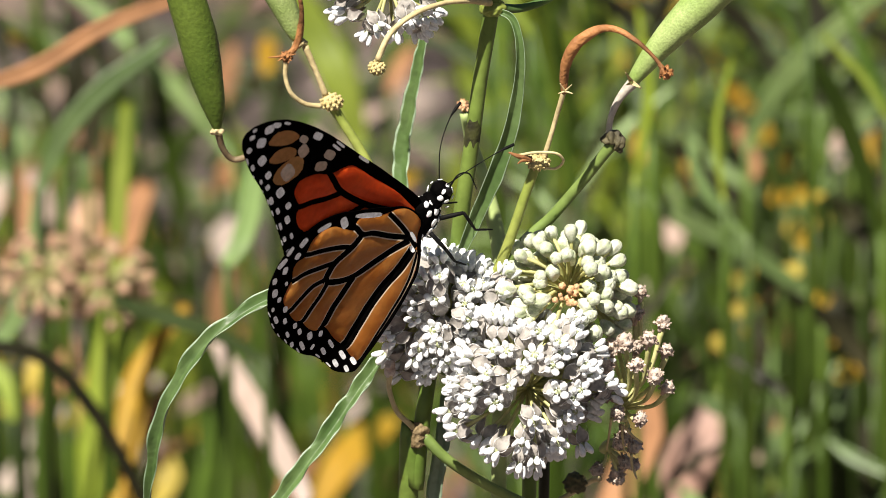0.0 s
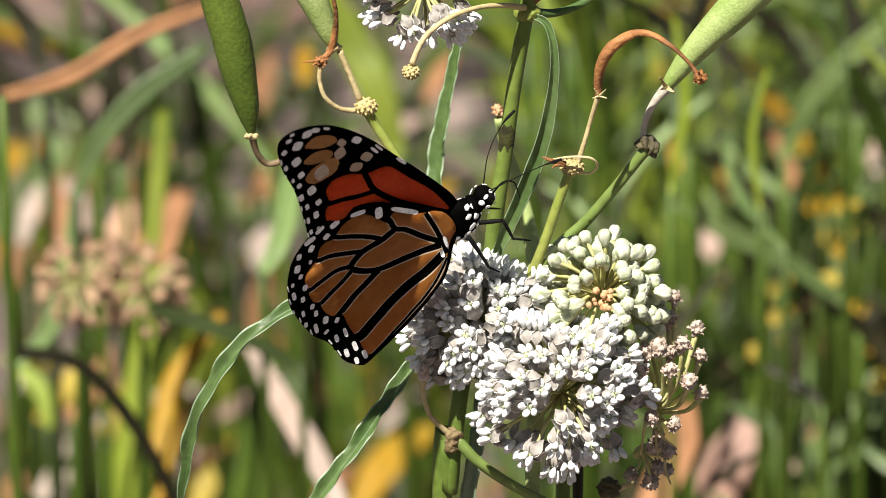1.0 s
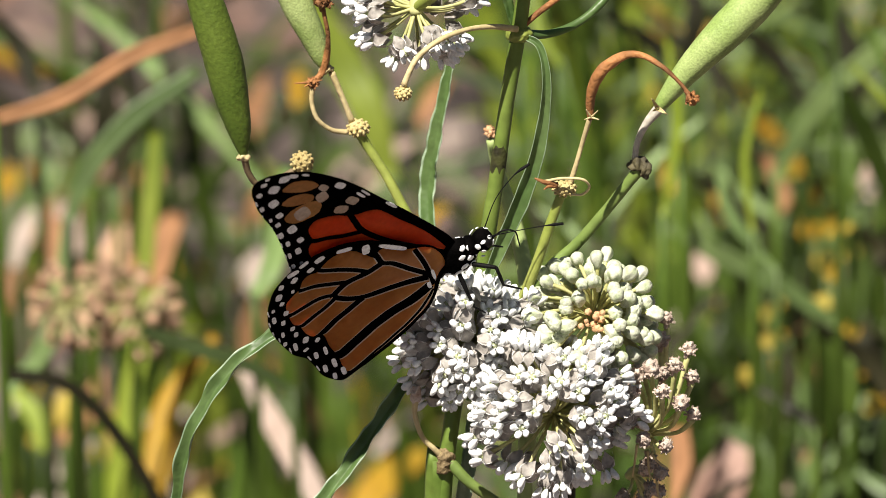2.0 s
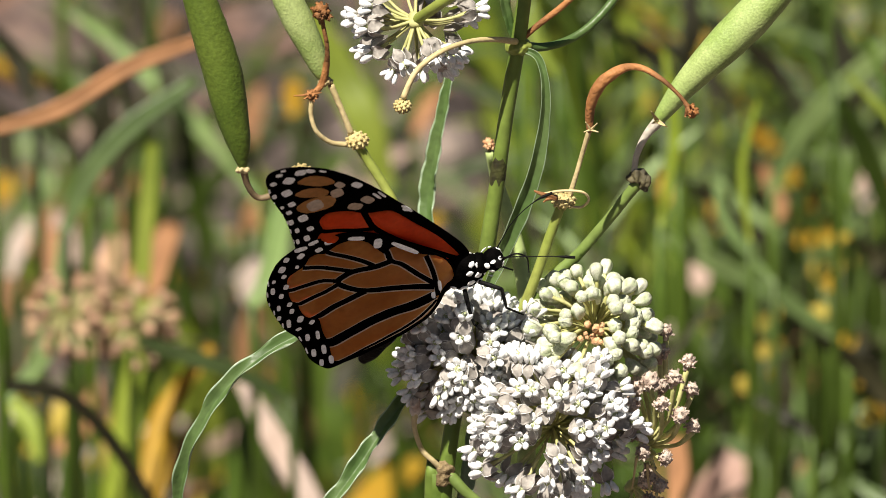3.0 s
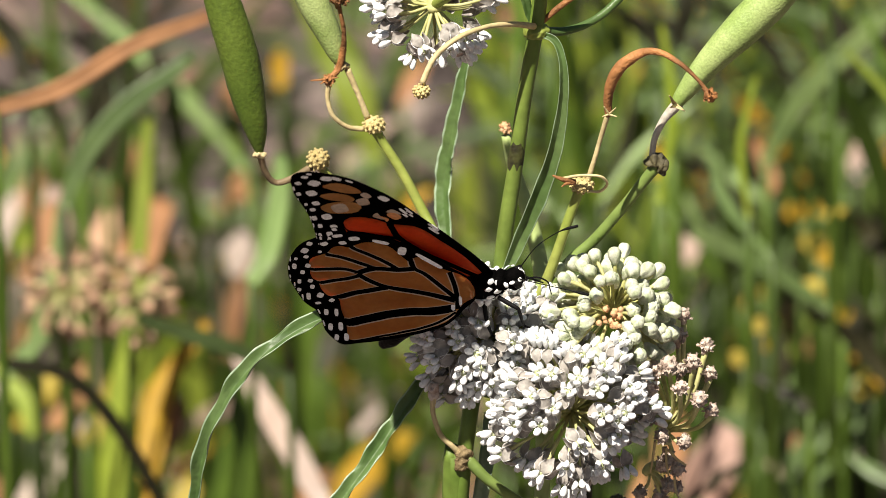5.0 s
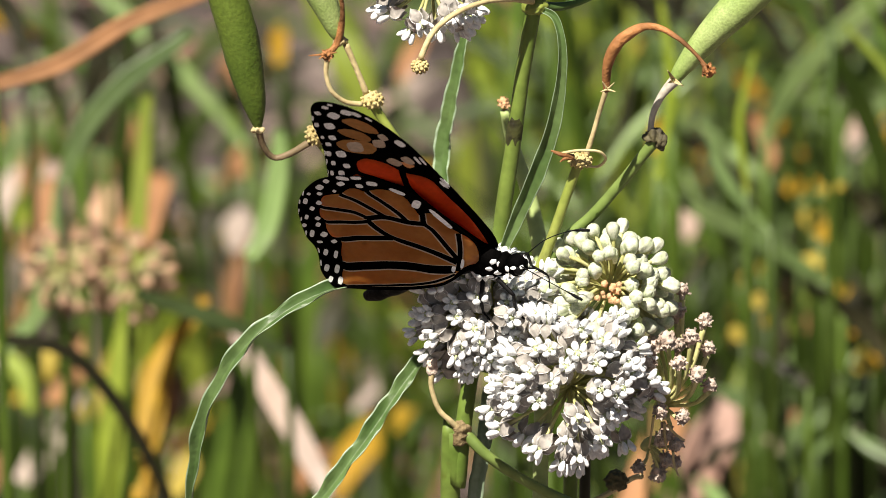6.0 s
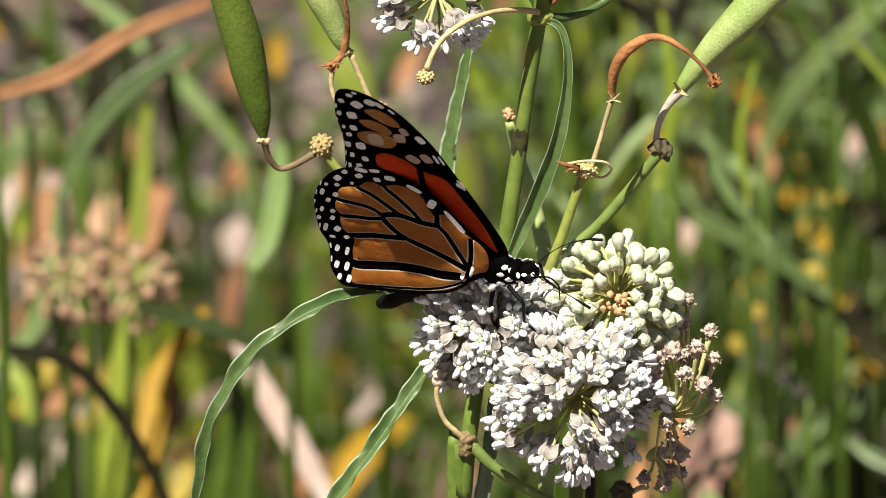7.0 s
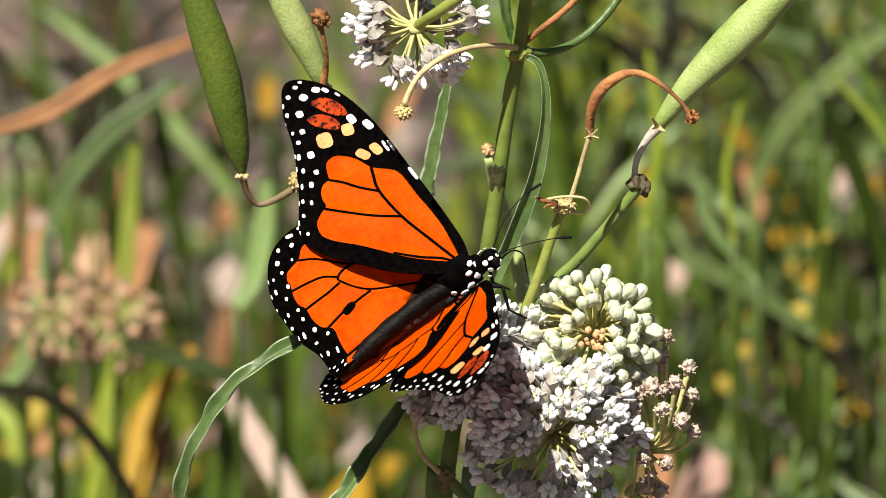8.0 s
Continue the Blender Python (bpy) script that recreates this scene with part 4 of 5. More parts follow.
    for x, y, z, r in ((3.6, 0, 3.0, .55), (2.9, 0, 1.2, .6), (3.7, 0, -0.1, .45), (2.2, 0, -0.9, .6), (1.0, 0, 0.2, .55), (0.6, 0, -1.6, .5), (-0.6, 0, -0.6, .6), (-1.6, 0, -1.6, .5),
                       (-2.4, 0, 0.2, .5), (1.6, 0, 2.6, .5), (2.6, 0, 3.9, .45), (5.0, 1.8, 2.6, .48), (6.3, 1.75, 2.9, .38), (7.6, 1.1, 2.4, .36), (7.5, 1.3, 0.9, .42),
                       (5.3, 2.0, 0.9, .42), (6.5, 1.75, 0.1, .36), (4.6, 1.9, -0.2, .36)):
        if x < 4.2 and y == 0:
            y = 2.35 * math.sqrt(max(0.06, 1 - ((x - 0.2) / 4.2) ** 2 - ((z - 1.5) / 4.0) ** 2))
        for s in (1, -1):
            out = Vector(((x - 0.2) / 17.6, y * s / 5.3, (z - 1.5) / 16)) if x < 4.2 else Vector(((x - 6) / 4, y * s / 4.4, (z - 1.4) / 3.6))
            blob(bm, mm(x, y * s, z), (r * rnd.uniform(0.9, 1.5), r * rnd.uniform(0.9, 1.3), r * 0.34), 0.3, 2000, out, level=2)
    part("white_dots", bm, M["white"], body, "small white dots")
    for s, d in ((1, ((7.4, 1.0, 2.6), (12, 3.0, 5.5), (17, 4.2, 7.0), (20.5, 4.6, 7.0))), (-1, ((7.4, 1.0, 2.6), (12.5, 3.5, 3.0), (17.5, 5.5, 2.5), (20.5, 6.4, 1.4)))):
        bm = bmesh.new()
        tube(bm, [mm(x, y * s, z) for x, y, z in d], [0.13, 0.10, 0.09, 0.09, 0.10, 0.30, 0.26], 7, 8)
        part("antenna", bm, M["limb"], head)
    bm = bmesh.new()
    tube(bm, [mm(7.4, 0, 0.4), mm(10.2, -0.5, 1.2), mm(11.6, -0.8, -0.4), mm(11.0, -0.8, -3.0), mm(10.4, -0.6, -5.0)], [0.2, 0.16, 0.15, 0.13, 0.1], 7, 8)
    part("proboscis", bm, M["limb"], head)
    for s in (1, -1):
        for hip, knee, ankle, foot in (((2.2, 2.0, -0.5), (5.6, 4.4, -1.8), (4.6, 5.0, -6.4), (6.6, 5.2, -9.8)), ((-0.8, 2.0, -1.0), (-1.4, 4.6, -3.8), (-2.0, 5.0, -7.4), (-1.2, 5.2, -10.2))):
            bm = bmesh.new()
            for a, b, r0, r1 in ((hip, knee, .42, .34), (knee, ankle, .32, .24), (ankle, foot, .2, .14)):
                tube(bm, [mm(a[0], a[1] * s, a[2]), mm(b[0], b[1] * s, b[2])], [r0, r0 * 1.05, r1], 7, 4)
            part("leg", bm, M["limb"], body)
    return body, wings, abdomen


# ---- background ----
def lance(bm, start, way, length, width, droop, rnd, slot=0):
    side = Vector((rnd.uniform(-1, 1), rnd.uniform(-1, 1), rnd.uniform(-0.3, 0.3)))
    pts = [start + way * length * u + Vector((0, 0, -droop * length * u * u)) + side * length * 0.06 * math.sin(3 * u) for u in (0, 0.33, 0.66, 1)]
    return blade(bm, pts, [width * 0.3, width * 0.9, width, width * 0.6, 0.2], Vector((rnd.uniform(-.6, .6), -0.8, 0.7)), 0.25, 0, 4, 0.3)


def far_plant(x, y, depth, mats, seed, height=0.75, lean=0.0, leaves=14, width=8, category="plant"):
    """A narrow-leaved plant behind the flowers: one stem from the ground and pairs of leaves."""
    rnd = random.Random(seed)
    top = at(x, y, depth)
    foot = Vector((top.x - lean * 0.3 + rnd.uniform(-0.02, 0.02), top.y + rnd.uniform(-0.02, 0.02), -0.03))
    plant = thing("milkweed_plant", foot, "narrow-leaved green plant standing behind the flowers", category, "plants in the background")
    sway = Vector((rnd.uniform(-.03, .03), rnd.uniform(-.02, .02), 0))
    line = [foot, foot.lerp(top, 0.5) + sway, top]
    part("stem", tube(bmesh.new(), line, [2.4, 2.0, 1.4], 8, 8), M["bgreen"], plant, shift=foot)
    for k in range(leaves):
        u = 1 - (k // 2 + rnd.random() * 0.5) * 0.045
        p = foot.lerp(top, u) + sway * (4 * u * (1 - u))
        a = rnd.uniform(0, 6.28)
        way = Vector((math.cos(a), 0.6 * math.sin(a), rnd.uniform(0.4, 2.2))).normalized()
        bm = lance(bmesh.new(), p, way, rnd.uniform(0.06, 0.11), width * rnd.uniform(0.7, 1.2), rnd.uniform(0, 0.6), rnd)
        part("leaf", bm, M[rnd.choice(mats)], plant, shift=foot)
    return plant


def far_blade(pts, depth, widths, mat, label, face=Vector((0.05, -1, 0.25)), slope=4):
    """A single long leaf on a thin stalk that rises from the ground behind the flowers."""
    p = [at(x, y, depth + i * slope) for i, (x, y) in enumerate(pts)]
    low = min(p[0], p[-1], key=lambda q: q.z)
    foot = Vector((low.x + 0.01, low.y + 0.03, -0.03))
    ob = thing("leafy_shoot", foot, label, "plant", "shoots in the background")
    part("stem", tube(bmesh.new(), [foot, foot.lerp(low, 0.6), low], [1.6, 1.3, 0.9], 8, 6), M["bgreen"], ob, shift=foot)
    part("leaf", blade(bmesh.new(), p, [w * (1 + depth / 1800) for w in widths], face, 0.2, 0, 8, 0.4), M[mat], ob, shift=foot)


def build_background():
    rnd = random.Random(7)
    for k in range(52):
        right = k % 4 != 0
        x = rnd.uniform(840, 1720) if right else rnd.uniform(-100, 820)
        y = rnd.uniform(-560, 450) if right else rnd.uniform(-320, 520)
        depth = rnd.uniform(620, 1450) if right else rnd.uniform(650, 1400)
        kind = rnd.random()
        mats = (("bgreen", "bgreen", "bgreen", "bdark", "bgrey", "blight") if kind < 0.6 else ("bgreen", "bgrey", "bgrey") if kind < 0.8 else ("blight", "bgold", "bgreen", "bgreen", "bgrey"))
        far_plant(x, y, depth, mats, 100 + k, leaves=rnd.choice((30, 36, 42)) if right else rnd.choice((3, 5, 7)),
                  width=rnd.uniform(2.0, 4.0) if right else rnd.uniform(3, 6), lean=rnd.uniform(-0.7, 0.7) if right else rnd.uniform(-0.2, 0.2))
    green, dry = "blurred green leaf behind the flowers", "dry orange-brown leaf behind the flowers"
    gold = "golden yellow dying leaf behind the flowers"
    for pts, depth, w, mat, label in (
        (((-60, 160), (60, 122), (180, 50), (320, -5)), 330, (2.5, 3.4, 3.2, 2.4), "brust", dry),
        (((70, 340), (110, 240), (190, 150), (300, 70)), 450, (2, 4, 4, 2), "bgrey", green),
        (((190, 560), (205, 420), (215, 300), (225, 180)), 480, (3.4, 3.6, 3.4, 2), "blight", green),
        (((140, 960), (165, 800), (185, 660), (200, 540)), 520, (6, 6.5, 6, 3), "blight", green),
        (((-40, 610), (70, 630), (160, 720), (240, 860), (270, 960)), 380, (2.4, 2.6, 2.6, 2.4, 2), "bdark", green),
        (((215, 900), (225, 780), (250, 660), (330, 540)), 480, (4, 6, 5.6, 2), "bgold", gold),
        (((370, 580), (430, 690), (485, 780), (545, 890)), 480, (2.0, 4.2, 4.6, 3), "bleached", "bleached dead leaf behind the flowers"),
        (((200, 530), (290, 560), (380, 590), (470, 640)), 420, (2.4, 3.2, 3, 1.5), "bgrey", green),
        (((400, 470), (430, 420), (450, 330), (455, 240)), 430, (2.5, 4, 4, 2), "bgrey", green),
        (((360, 960), (385, 820), (400, 700), (420, 600)), 620, (7, 7, 6, 3), "bgreen", green),
        (((270, 90), (300, 260), (330, 420), (345, 540)), 800, (3, 3.4, 3.4, 3), "bgreen", green),
        (((560, 900), (610, 820), (660, 770), (700, 740)), 700, (4, 8, 8, 3), "bgold", gold),
        (((1120, 340), (1230, 400), (1330, 450), (1430, 520)), 520, (2, 3.6, 3.6, 2), "bgrey", green),
        (((1568, -20), (1470, 60), (1380, 150), (1320, 260)), 560, (2, 4, 4, 2), "bgrey", green),
        (((1440, 100), (1480, 180), (1520, 280), (1560, 420)), 520, (2, 4, 4, 2), "bgreen", green),
        (((1240, 860), (1340, 780), (1450, 730), (1568, 690)), 640, (1.5, 3, 3, 1.5), "bgrey", green),
        (((1330, 900), (1400, 800), (1430, 700), (1440, 620)), 760, (3, 5, 5, 2), "blight", green),
        (((-40, 640), (30, 560), (60, 440), (70, 330)), 460, (2, 3.6, 3.6, 2), "bgrey", green),
        (((640, 260), (600, 140), (560, 60), (500, -60)), 700, (3, 7, 7, 3), "blight", green),
        (((560, 760), (540, 640), (530, 540), (545, 430)), 950, (4, 7, 6, 2), "bgreen", green),
        (((1160, 930), (1200, 860), (1235, 790), (1262, 710)), 560, (5, 10, 10, 3), "litter", dry),
        (((1270, 930), (1290, 860), (1310, 790), (1316, 730)), 760, (2, 3.5, 3.5, 2), "bochre", gold),
        (((1060, 930), (1110, 850), (1140, 780), (1150, 700)), 440, (4, 8, 8, 4), "brust", dry),
        (((980, 380), (1010, 220), (1040, 80), (1060, -60)), 900, (4, 8, 8, 4), "blight", green),
    ):
        tip = 1 if pts[0][1] > pts[-1][1] else -1
        if mat in ("bleached", "bgold", "blight", "litter", "bochre") or mat == "brust" and depth > 400:
            far_blade(pts, depth, w, mat, label, SUN_TO, (9 if mat == "bgold" else 6) * tip)
        else:
            far_blade(pts, depth, w, mat, label)
    for k in range(18):
        x, y = (rnd.uniform(820, 1260), rnd.uniform(120, 420)) if k < 13 else (rnd.uniform(-20, 400), rnd.uniform(720, 940))
        far_blade(((x, y), (x + rnd.uniform(-30, 30), y - 110), (x + rnd.uniform(-90, 90), y - 260)), rnd.uniform(850, 1250), (3, rnd.uniform(6, 9), 3), "blight", green)
    # Added dark blades, turned from the sun, stand in for shaded gaps.
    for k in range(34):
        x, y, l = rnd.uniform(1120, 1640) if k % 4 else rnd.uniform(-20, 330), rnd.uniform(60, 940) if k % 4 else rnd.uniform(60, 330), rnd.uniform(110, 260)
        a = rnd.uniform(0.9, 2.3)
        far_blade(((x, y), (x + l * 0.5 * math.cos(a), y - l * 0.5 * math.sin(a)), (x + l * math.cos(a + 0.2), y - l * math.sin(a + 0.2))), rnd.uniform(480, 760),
                  (1.5, rnd.uniform(3, 6), 1.5), "bdark", "added dark blade standing in for a shaded gap in the foliage", Vector((0.2, -1, -0.7)), 4)
    for pts, depth, w, mat in ((((180, 500), (215, 420), (262, 330)), 560, (4, 9, 4), "brust"), (((90, 520), (140, 430), (165, 340)), 600, (4, 8, 3), "salmon"),
                               (((20, 480), (60, 400), (70, 300)), 640, (4, 8, 4), "bpink"), (((120, 760), (170, 690), (190, 600)), 620, (4, 7, 3), "bochre")):
        far_blade(pts, depth, w, mat, "withered brown leaf on a thin stalk", SUN_TO, 6)
    for k in range(8):
        left = k < 6
        x, y, l = rnd.uniform(0, 420) if left else rnd.uniform(1220, 1560), rnd.uniform(700, 930), rnd.uniform(70, 160)
        a = rnd.uniform(0.6, 2.5)
        far_blade(((x, y), (x + l * 0.5 * math.cos(a), y - l * 0.5 * math.sin(a)), (x + l * math.cos(a + 0.3), y - l * math.sin(a + 0.3))), rnd.uniform(560, 820),
                  (1.5, rnd.uniform(3, 6), 1.5), rnd.choice(("bpink", "brust", "bochre", "blight") if left else ("bochre", "blight", "blight", "bgrey")),
                  "small yellowing leaf on a thin stalk", SUN_TO, 6)
    for k in range(70):
        x, y, l = rnd.uniform(820, 1640), rnd.uniform(40, 940), rnd.uniform(120, 330)
        a = rnd.choice((rnd.uniform(1.2, 1.9), rnd.uniform(0.5, 1.2), rnd.uniform(1.9, 2.7)))
        bow = rnd.uniform(-0.25, 0.25) * l
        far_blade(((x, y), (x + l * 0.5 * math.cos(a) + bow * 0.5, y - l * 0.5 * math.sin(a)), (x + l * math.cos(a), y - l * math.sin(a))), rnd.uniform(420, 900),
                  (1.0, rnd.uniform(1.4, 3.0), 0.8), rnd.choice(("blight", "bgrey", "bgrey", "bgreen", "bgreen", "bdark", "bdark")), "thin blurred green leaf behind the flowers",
                  SUN_TO if k % 2 else Vector((0.05, -1, 0.25)), 5)
    for k in range(30):
        x, y = rnd.uniform(1120, 1600), rnd.uniform(260, 860)
        far_blade(((x, y), (x + rnd.uniform(-12, 12), y - 30), (x + rnd.uniform(-20, 20), y - rnd.uniform(50, 110))), rnd.uniform(560, 1100), (1.5, rnd.uniform(2.5, 5), 1.5),
                  rnd.choice(("bgold", "bgold", "brust", "bdark", "bpink")), "small yellowing leaf on a thin stalk")
    for k in range(54):
        u = rnd.random()
        x, y = 1410 + 90 * u + rnd.uniform(-28, 28), 360 + 380 * u + rnd.uniform(-20, 20)
        if k % 4 == 0:
            x, y = rnd.uniform(1260, 1340), rnd.uniform(480, 720)
        a = rnd.uniform(0.3, 2.8)
        far_blade(((x, y), (x + 16 * math.cos(a), y - 16 * math.sin(a)), (x + 34 * math.cos(a), y - 34 * math.sin(a))), rnd.uniform(520, 860),
                  (1.4, rnd.uniform(2.4, 4.4), 1.0), rnd.choice(("bgold", "bochre", "bochre")), "small golden yellow leaf on a thin stalk", SUN_TO, 4)
    for k in range(56):
        x, y, l, a = rnd.uniform(960, 1600), rnd.uniform(520, 930), rnd.uniform(30, 90), rnd.uniform(-0.6, 2.8)
        far_blade(((x, y), (x + l * 0.5 * math.cos(a), y - l * 0.5 * math.sin(a) - 6), (x + l * math.cos(a), y - l * math.sin(a))), rnd.uniform(560, 1000),
                  (1.2, rnd.uniform(2, 5), 1), rnd.choice(("ash", "ash", "brust", "bpink", "bochre", "bdark")), "faded dead leaf on a thin stalk", SUN_TO, rnd.uniform(2, 12))
    for k in range(16):
        x, y, a = rnd.uniform(1200, 1620), rnd.uniform(690, 950), rnd.uniform(0.2, 2.7)
        far_blade(((x, y), (x + 45 * math.cos(a), y - 45 * math.sin(a) - 6), (x + 95 * math.cos(a), y - 95 * math.sin(a))), rnd.uniform(480, 640),
                  (1.5, rnd.uniform(2.6, 4.6), 1), rnd.choice(("bgrey", "bgrey", "bgreen")), green, SUN_TO, 6)
    for k in range(26):
        x, y, l = rnd.uniform(-60, 760), rnd.uniform(60, 860), rnd.uniform(70, 170)
        a = rnd.uniform(0.2, 1.5)
        far_blade(((x, y), (x + l * 0.5 * math.cos(a), y - l * 0.5 * math.sin(a) - 10), (x + l * math.cos(a), y - l * math.sin(a))), rnd.uniform(750, 1450),
                  (1.5, rnd.uniform(3, 7), 1.5), rnd.choice(("brust", "brust", "bpink", "bpink", "bdark", "bdark")), "withered brown leaf on a thin stalk")
    for k in range(46):
        x, y, l = rnd.uniform(-60, 700), rnd.uniform(120, 900), rnd.uniform(50, 120)
        a = rnd.uniform(-0.6, 1.7)
        far_blade(((x, y), (x + l * 0.5 * math.cos(a), y - l * 0.5 * math.sin(a) - 8), (x + l * math.cos(a), y - l * math.sin(a))), rnd.uniform(650, 1300),
                  (2, rnd.uniform(3.5, 7), 1.5), rnd.choice(("brust", "brust", "ash", "bpink", "bgold", "bdark")), "faded dead leaf on a thin stalk",
                  SUN_TO, rnd.uniform(2, 16))
    for pts, w, mat in ((((165, 520), (200, 430), (262, 325)), (4, 8, 4), "brust"), (((10, 870), (75, 790), (140, 715)), (4, 8, 4), "ash"),
                        (((20, 470), (50, 400), (60, 330)), (3, 6, 3), "brust"), 
                        (((60, 730), (110, 670), (120, 600)), (3, 5, 3), "brust")):
        far_blade(pts, 620, w, mat, "faded dead leaf on a thin stalk", SUN_TO, 9)
    for x, y in ((78, 490), (190, 500)):
        c = at(x, y, 430)
        plant = thing("withered_plant", Vector((c.x - 0.01, c.y + 0.02, -0.03)), "withered pinkish seed head on a thin stalk", "plant", "plants in the background")
        part("stem", tube(bmesh.new(), [plant.location.copy(), plant.location.lerp(c, 0.6), c], [1.6, 1.3, 0.8], 8, 8), M["bgreen"], plant, shift=plant.location)
        umbel(plant, c, Vector((0, -0.4, 1)), 40, 9.5, (0, 150), "far", "withered pinkish seed head", int(x))


build_ground()
build_background()
build_milkweed()
BUTTERFLY, WINGS, ABDOMEN = build_butterfly()

# seconds, place on the plan sheet, heading, nose towards the viewer, roll, raise and swing of the abdomen
FLIGHT = [
    (0.0, 750, 393, 51.5, -1, -40.5, 28, 0), (0.5, 766, 379, 48.5, -1.5, -41.5, 28, 0), (1.0, 759, 389, 44, 0.5, -41.5, 28, 0), (1.1, 747, 412, 41, 6, -40, 24, 0),
    (1.5, 752, 415, 36, 10, -38.7, 16, 0), (3.0, 777, 421, 21.5, 10, -39, -2, -2), (3.4, 775, 423, 20, 10, -39, -4, -2), (3.5, 766, 453, 23, 9, -28, -6, -2),
    (3.6, 761, 460, 27, 11, -26, -6, 0), (3.8, 776, 465, 22, 16, -24, -2, -2), (4.2, 781, 469, 19, 18, -28, -2, -4), (5.5, 785, 471, 3, 24.5, -33, 4, 4),
    (6.5, 795, 479, -7, 25, -34, 8, 6), (7.0, 800, 470, -6, 26.5, -37, 6, 6), (7.5, 809, 463, -5, 25.5, -35.7, 6, 10), (7.7, 818, 456, -2, 23, -36.5, 6, 6),
    (7.8, 783, 421, 11.8, 1.6, -60.6, 4, 8), (7.9, 758, 430, 31.8, 5.2, -47.8, 26, 11), (8.0, 774, 422, 29.6, 0.2, -55.9, 26, 11)]


def motions():
    view = Matrix((AXIS_R, AXIS_U, -AXIS_F)).transposed()
    rows = []
    for t, x, y, heading, nose, roll, *rest in FLIGHT:
        turn = view @ Matrix.Rotation(radians(heading), 3, "Z") @ Matrix.Rotation(radians(-nose), 3, "Y") @ Matrix.Rotation(radians(roll), 3, "X")
        rows.append((t, Matrix.Translation(at(x, y, -4)) @ turn.to_4x4()))
    walk(BUTTERFLY, rows)
    joint = Vector((-2.5, 0, 1.0)) * 1e-3
    walk(ABDOMEN, [(row[0], Matrix.Translation(joint) @ Matrix.Rotation(radians(row[7]), 4, "Z") @ Matrix.Rotation(radians(row[6]), 4, "Y")) for row in FLIGHT])
    # millimetres and degrees in the body's space
    walk(WINGS["fL"], [(t, pose(x * 1e-3, y * 1e-3, z * 1e-3, *turn)) for t, x, y, z, *turn in (
        (0, 0.7, -0.02, 3.81, 92.2, -6.4, 2.8), (0.5, 0.34, 0.53, 4.37, 93.6, -9.2, 3.5), (1, 0.38, 1, 4.77, 97.1, -10.1, -1.2),
        (1.1, -2.71, -1.14, 3.23, 86.3, -13.3, 9.3), (1.5, 0.29, 0.2, 3.89, 92.2, -12.6, 3.9),
        (2.8, -0.08, 0.95, 4.6, 95.9, -18, 3.7), (3, 0.96, 1.5, 4.81, 97.6, -17.1, -0.1), (3.4, 1.31, 1.67, 4.86, 99.2, -16.5, -2.5),
        (3.5, 0.59, 2.53, 2.97, 88.3, -19.2, 3.2), (3.6, -0.86, -1.5, 2.74, 101.8, -16.5, 1.5), (3.7, 2.31, 0.58, 2.96, 97.5, -14.9, -4.9),
        (4, 1.12, 1.94, 3.9, 94.5, -12.7, 5.4), (4.2, 1.38, 1.26, 3.62, 95.8, -14.7, 2.6), (5.3, 0.52, 0.68, 3.95, 94.2, -10.9, 0.3),
        (5.5, 0.11, 1.1, 4.44, 94.7, -12.3, 2.6), (6, 0.66, 2.3, 4.86, 93.3, -12.8, 7.6), (6.5, 0.38, 1.81, 4.85, 94.7, -12.4, 5.9),
        (7, 0.48, 1.48, 4.86, 94.9, -10.7, 5.6), (7.5, 0.47, 1.38, 4.67, 93.6, -11.2, 8.6), (7.7, 0.96, 2, 4.91, 93.3, -9.7, 5.5),
        (7.8, 0.23, 1.33, 4.39, 22, -1.9, 20.1), (7.9, 2.49, 2.86, 4.33, 12.4, 11.4, 10.1), (8, 1.66, 1.99, 4.73, 22, 6.8, 12.1))])
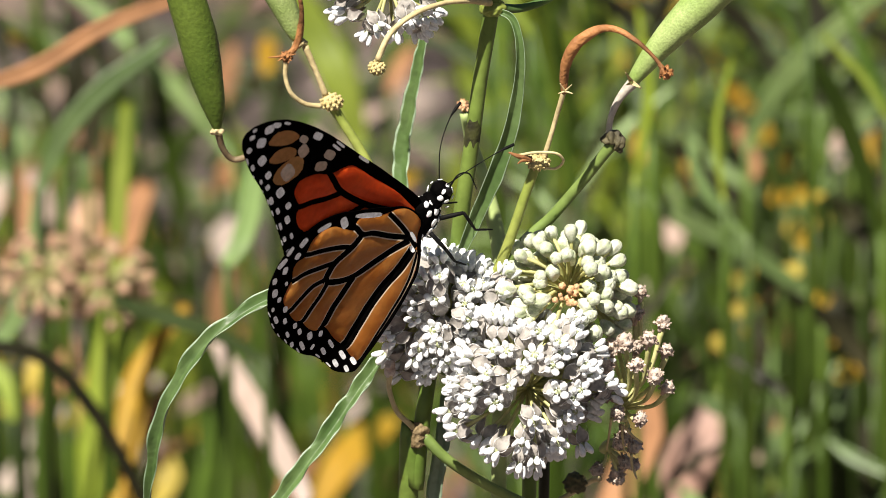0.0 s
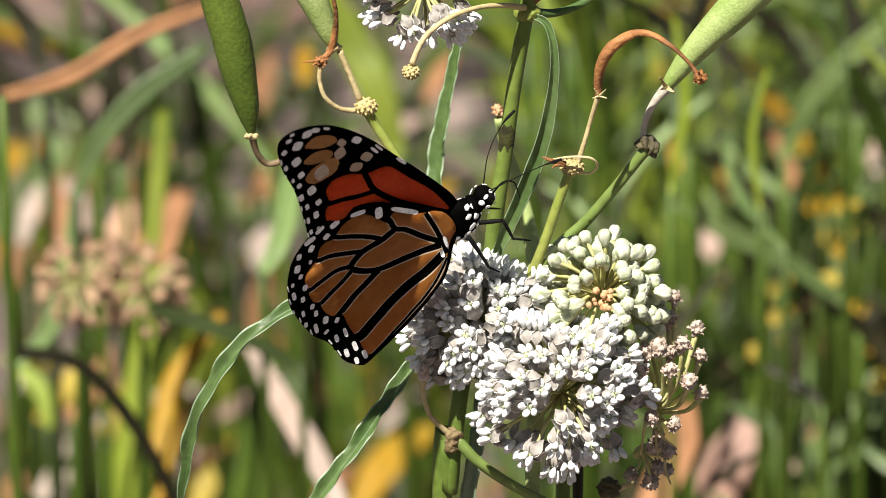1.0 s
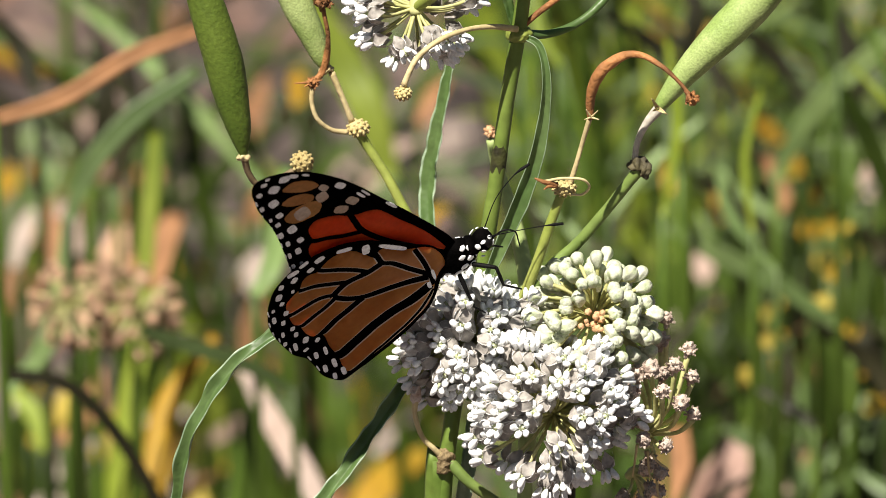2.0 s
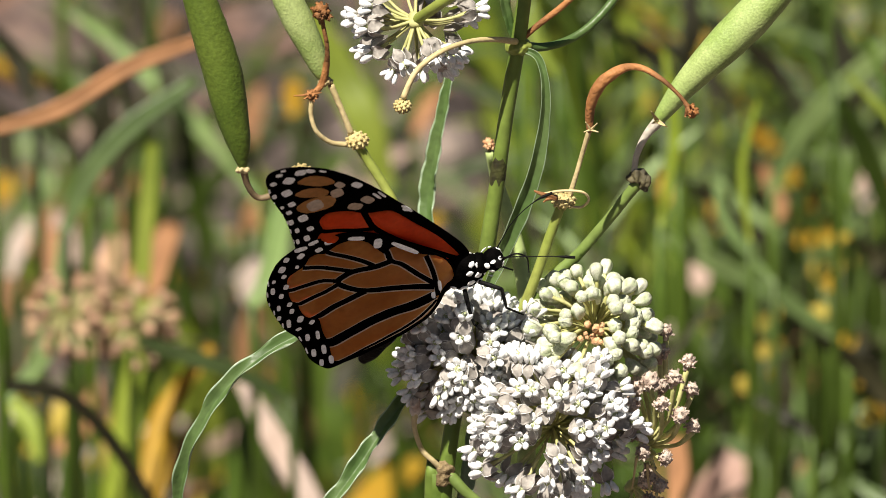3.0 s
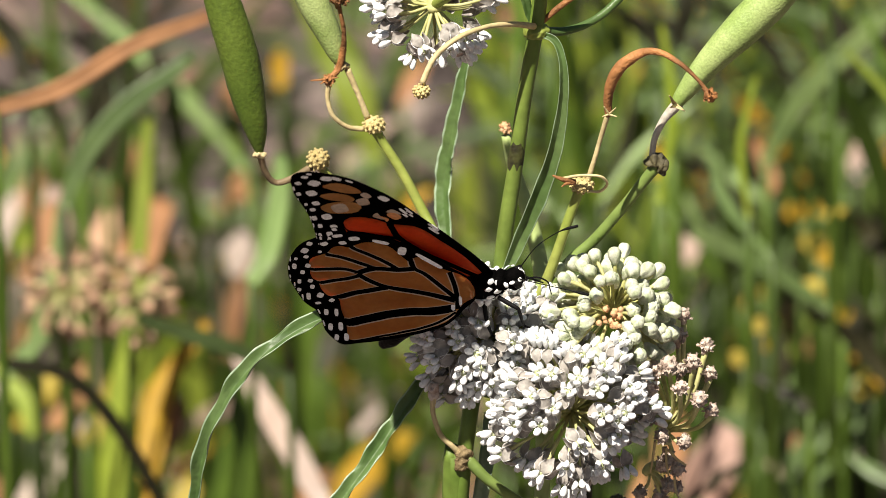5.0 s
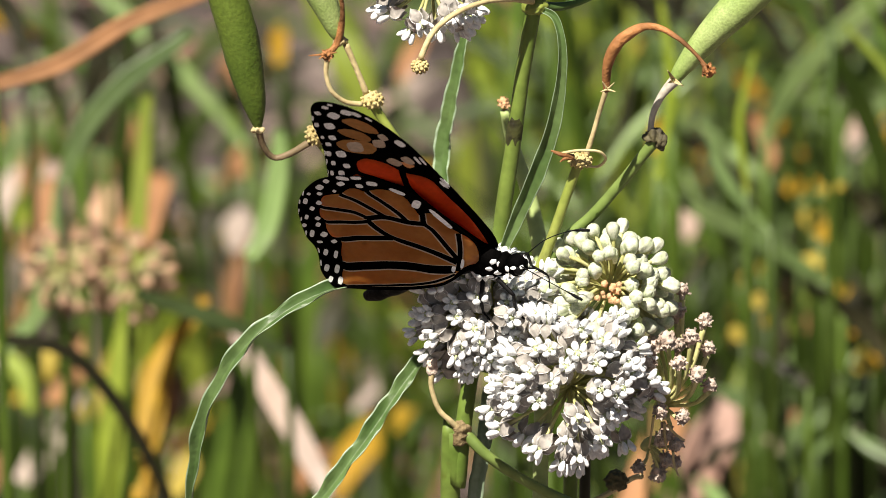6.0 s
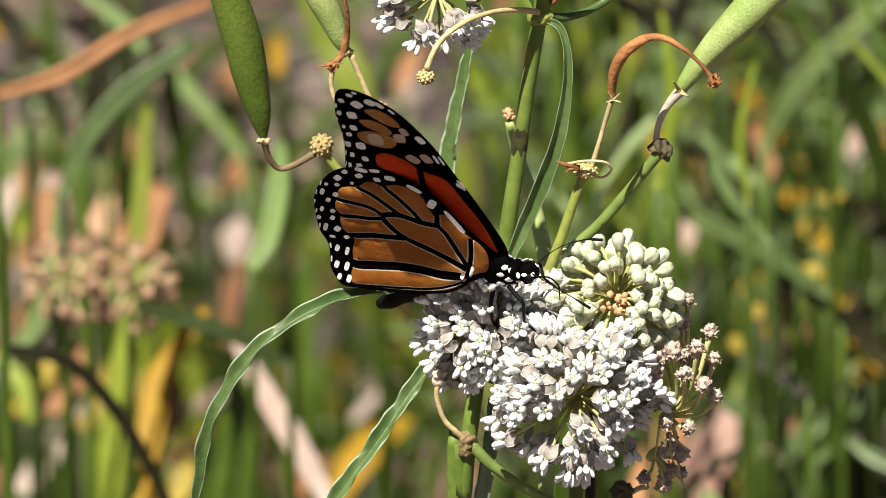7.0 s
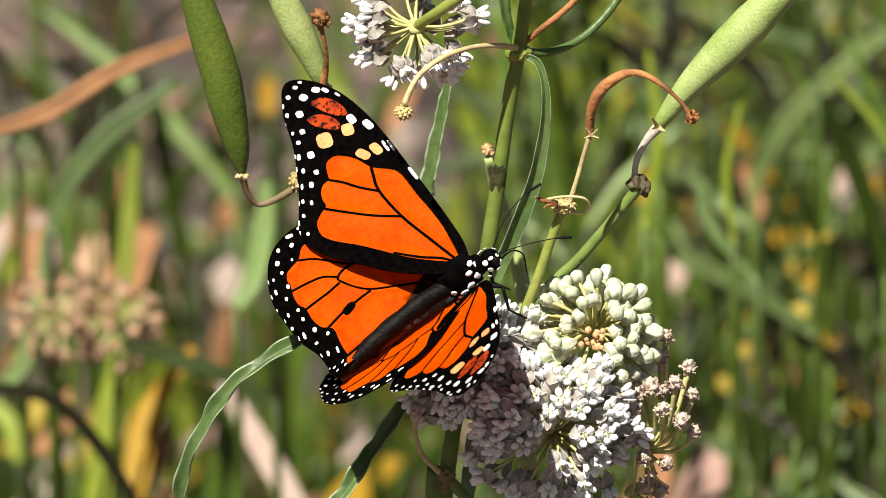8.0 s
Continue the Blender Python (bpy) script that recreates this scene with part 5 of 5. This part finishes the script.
    walk(WINGS["hL"], [(t, pose(x * 1e-3, y * 1e-3, z * 1e-3, *turn)) for t, x, y, z, *turn in (
        (0, -0.87, 0.08, 2.73, 91.5, -8.9, -0.6), (0.5, -1.43, 0.52, 1.96, 89.3, -6.8, -1.3), (1, -1.85, 1.22, 1.3, 89.7, -5.5, -1.1),
        (1.1, -4.11, -1.09, 3.68, 87.2, -12.5, 4.5), (1.5, -2.07, 0.16, 3.1, 91, -9.9, 1.9),
        (2.8, -3.32, 0.99, 1.98, 94.1, -8.8, 4.5), (3, -2.49, 1.62, 1.3, 90.7, -7.4, 0.5), (3.4, -2.01, 2.14, 1.41, 94.2, -6, 0.6),
        (3.5, -1.03, 2.32, 1.39, 84.4, -14.1, -0.2), (3.6, -2.25, -1.45, 1.47, 99.4, -11.7, -3.3), (3.7, -2.26, -0.94, -0.55, 88.5, -6.2, -7.8),
        (4, -2.78, 1.08, 0.82, 88.8, -5.9, 3.6), (4.2, -2.91, -0.18, 0.25, 87.3, -7.7, 0.4), (5.3, -2.92, 0.26, 0.89, 89, -2, -3.2),
        (5.5, -3.1, 0.84, 1.42, 90.1, -1.9, 0.2), (6, -2.67, 1.5, 1.61, 88.8, -0.9, 4), (6.5, -3.06, 1.03, 1.59, 88.2, 0.4, 3.2),
        (7, -2.95, 1, 1.72, 89.1, 1.1, 2.3), (7.5, -2.8, 1.15, 2.24, 93, 1.7, 5.8), (7.7, -2.51, 1.88, 3.03, 92.6, 1.5, 5.7),
        (7.8, -1.53, 5.25, 0.83, 32.3, -4.4, 30.3), (7.9, 0.03, 5.04, 0.2, 25.3, 10.4, 20.8), (8, -0.6, 5.89, 1.35, 33.9, 4.1, 22.4))])
    walk(WINGS["fR"], [(t, pose(x * 1e-3, y * 1e-3, z * 1e-3, *turn)) for t, x, y, z, *turn in (
        (0, 0.68, -0.81, 4.72, -87.8, -6.4, 2.8), (0.5, 0.31, -0.27, 5.26, -86.4, -9.2, 3.5), (1, 0.39, 0.2, 5.67, -82.9, -10.1, -1.2),
        (1.1, -2.58, -1.91, 4.14, -93.7, -13.3, 9.3), (1.5, 0.5, -0.54, 4.81, -87.8, -12.6, 3.9),
        (2.8, 0.12, 0.21, 5.52, -84.1, -18, 3.7), (3, 1.16, 0.75, 5.73, -82.4, -17.1, -0.1), (3.4, 1.51, 0.92, 5.78, -80.8, -16.5, -2.5),
        (3.5, -0.22, -0.74, 4.35, -79.9, -15.8, -1), (3.6, -0.63, -2.01, 3.8, -78.2, -16.5, 1.5), (3.7, 2.57, 0.09, 4.03, -82.5, -14.9, -4.9),
        (4, 1.48, 1.45, 4.93, -85.5, -12.7, 5.4), (4.2, 1.74, 0.73, 4.63, -84.2, -14.7, 2.6), (5.3, 0.99, 0.07, 4.87, -85.8, -10.9, 0.3),
        (5.5, 0.59, 0.5, 5.36, -85.3, -12.3, 2.6), (6, 1.15, 1.71, 5.79, -86.7, -12.8, 7.6), (6.5, 0.88, 1.2, 5.75, -85.3, -12.4, 5.9),
        (7, 1, 0.83, 5.72, -85.1, -10.7, 5.6), (7.5, 0.98, 0.74, 5.56, -86.4, -11.2, 8.6), (7.7, 1.42, 1.34, 5.8, -86.7, -9.7, 5.5),
        (7.8, 1.68, -4.94, 0.33, -22.9, -9.3, -1.9), (7.9, 1.69, -5.15, 0.83, -10.9, -15.1, -3.7), (8, 2.22, -4.98, 0.68, -18.9, -12.5, -4.6))])
    walk(WINGS["hR"], [(t, pose(x * 1e-3, y * 1e-3, z * 1e-3, *turn)) for t, x, y, z, *turn in (
        (0, -0.94, -2.55, 5.78, -88.5, -8.9, -0.6), (0.5, -1.61, -3.77, 6.77, -90.7, -6.8, -1.3), (1, -1.8, -3.07, 6.1, -90.3, -5.5, -1.1),
        (1.1, -3.66, -3.74, 6.8, -92.8, -12.5, 4.5), (1.5, -1.17, -3.04, 7.05, -89, -9.9, 1.9),
        (2.8, -2.38, -2.38, 6.13, -85.9, -8.8, 4.5), (3, -1.34, -2.5, 6.35, -89.3, -7.4, 0.5), (3.4, -1.26, -0.58, 4.77, -85.8, -6, 0.6),
        (3.5, -1.06, -3.27, 7.16, -84.3, -10.2, -3.2), (3.6, -1.1, -4.05, 6.87, -80.6, -11.7, -3.3), (3.7, -0.44, -4.26, 6.73, -91.5, -6.2, -7.8),
        (4, -0.06, -2.54, 8.53, -91.2, -5.9, 3.6), (4.2, -0.05, -4.34, 8.18, -92.7, -7.7, 0.4), (5.3, 0.18, -3.69, 6.96, -91, -2, -3.2),
        (5.5, -0.19, -2.68, 6.9, -89.9, -1.9, 0.2), (6, 0.2, -1.89, 6.98, -91.2, -0.9, 4), (6.5, 0.24, -3, 7.6, -91.8, 0.4, 3.2),
        (7, 0.46, -3.22, 7.35, -90.9, 1.1, 2.3), (7.5, -0.5, -1.73, 6.25, -87, 1.7, 5.8), (7.7, -0.43, -1.08, 7.03, -87.4, 1.5, 5.7),
        (7.8, -1.26, -0.17, -2.28, -20.5, -5.5, -8), (7.9, -1.63, -0.7, -2.06, -8.1, -10.1, -8.9), (8, -0.65, -0.01, -1.8, -16.2, -8.2, -10.5))])


motions()
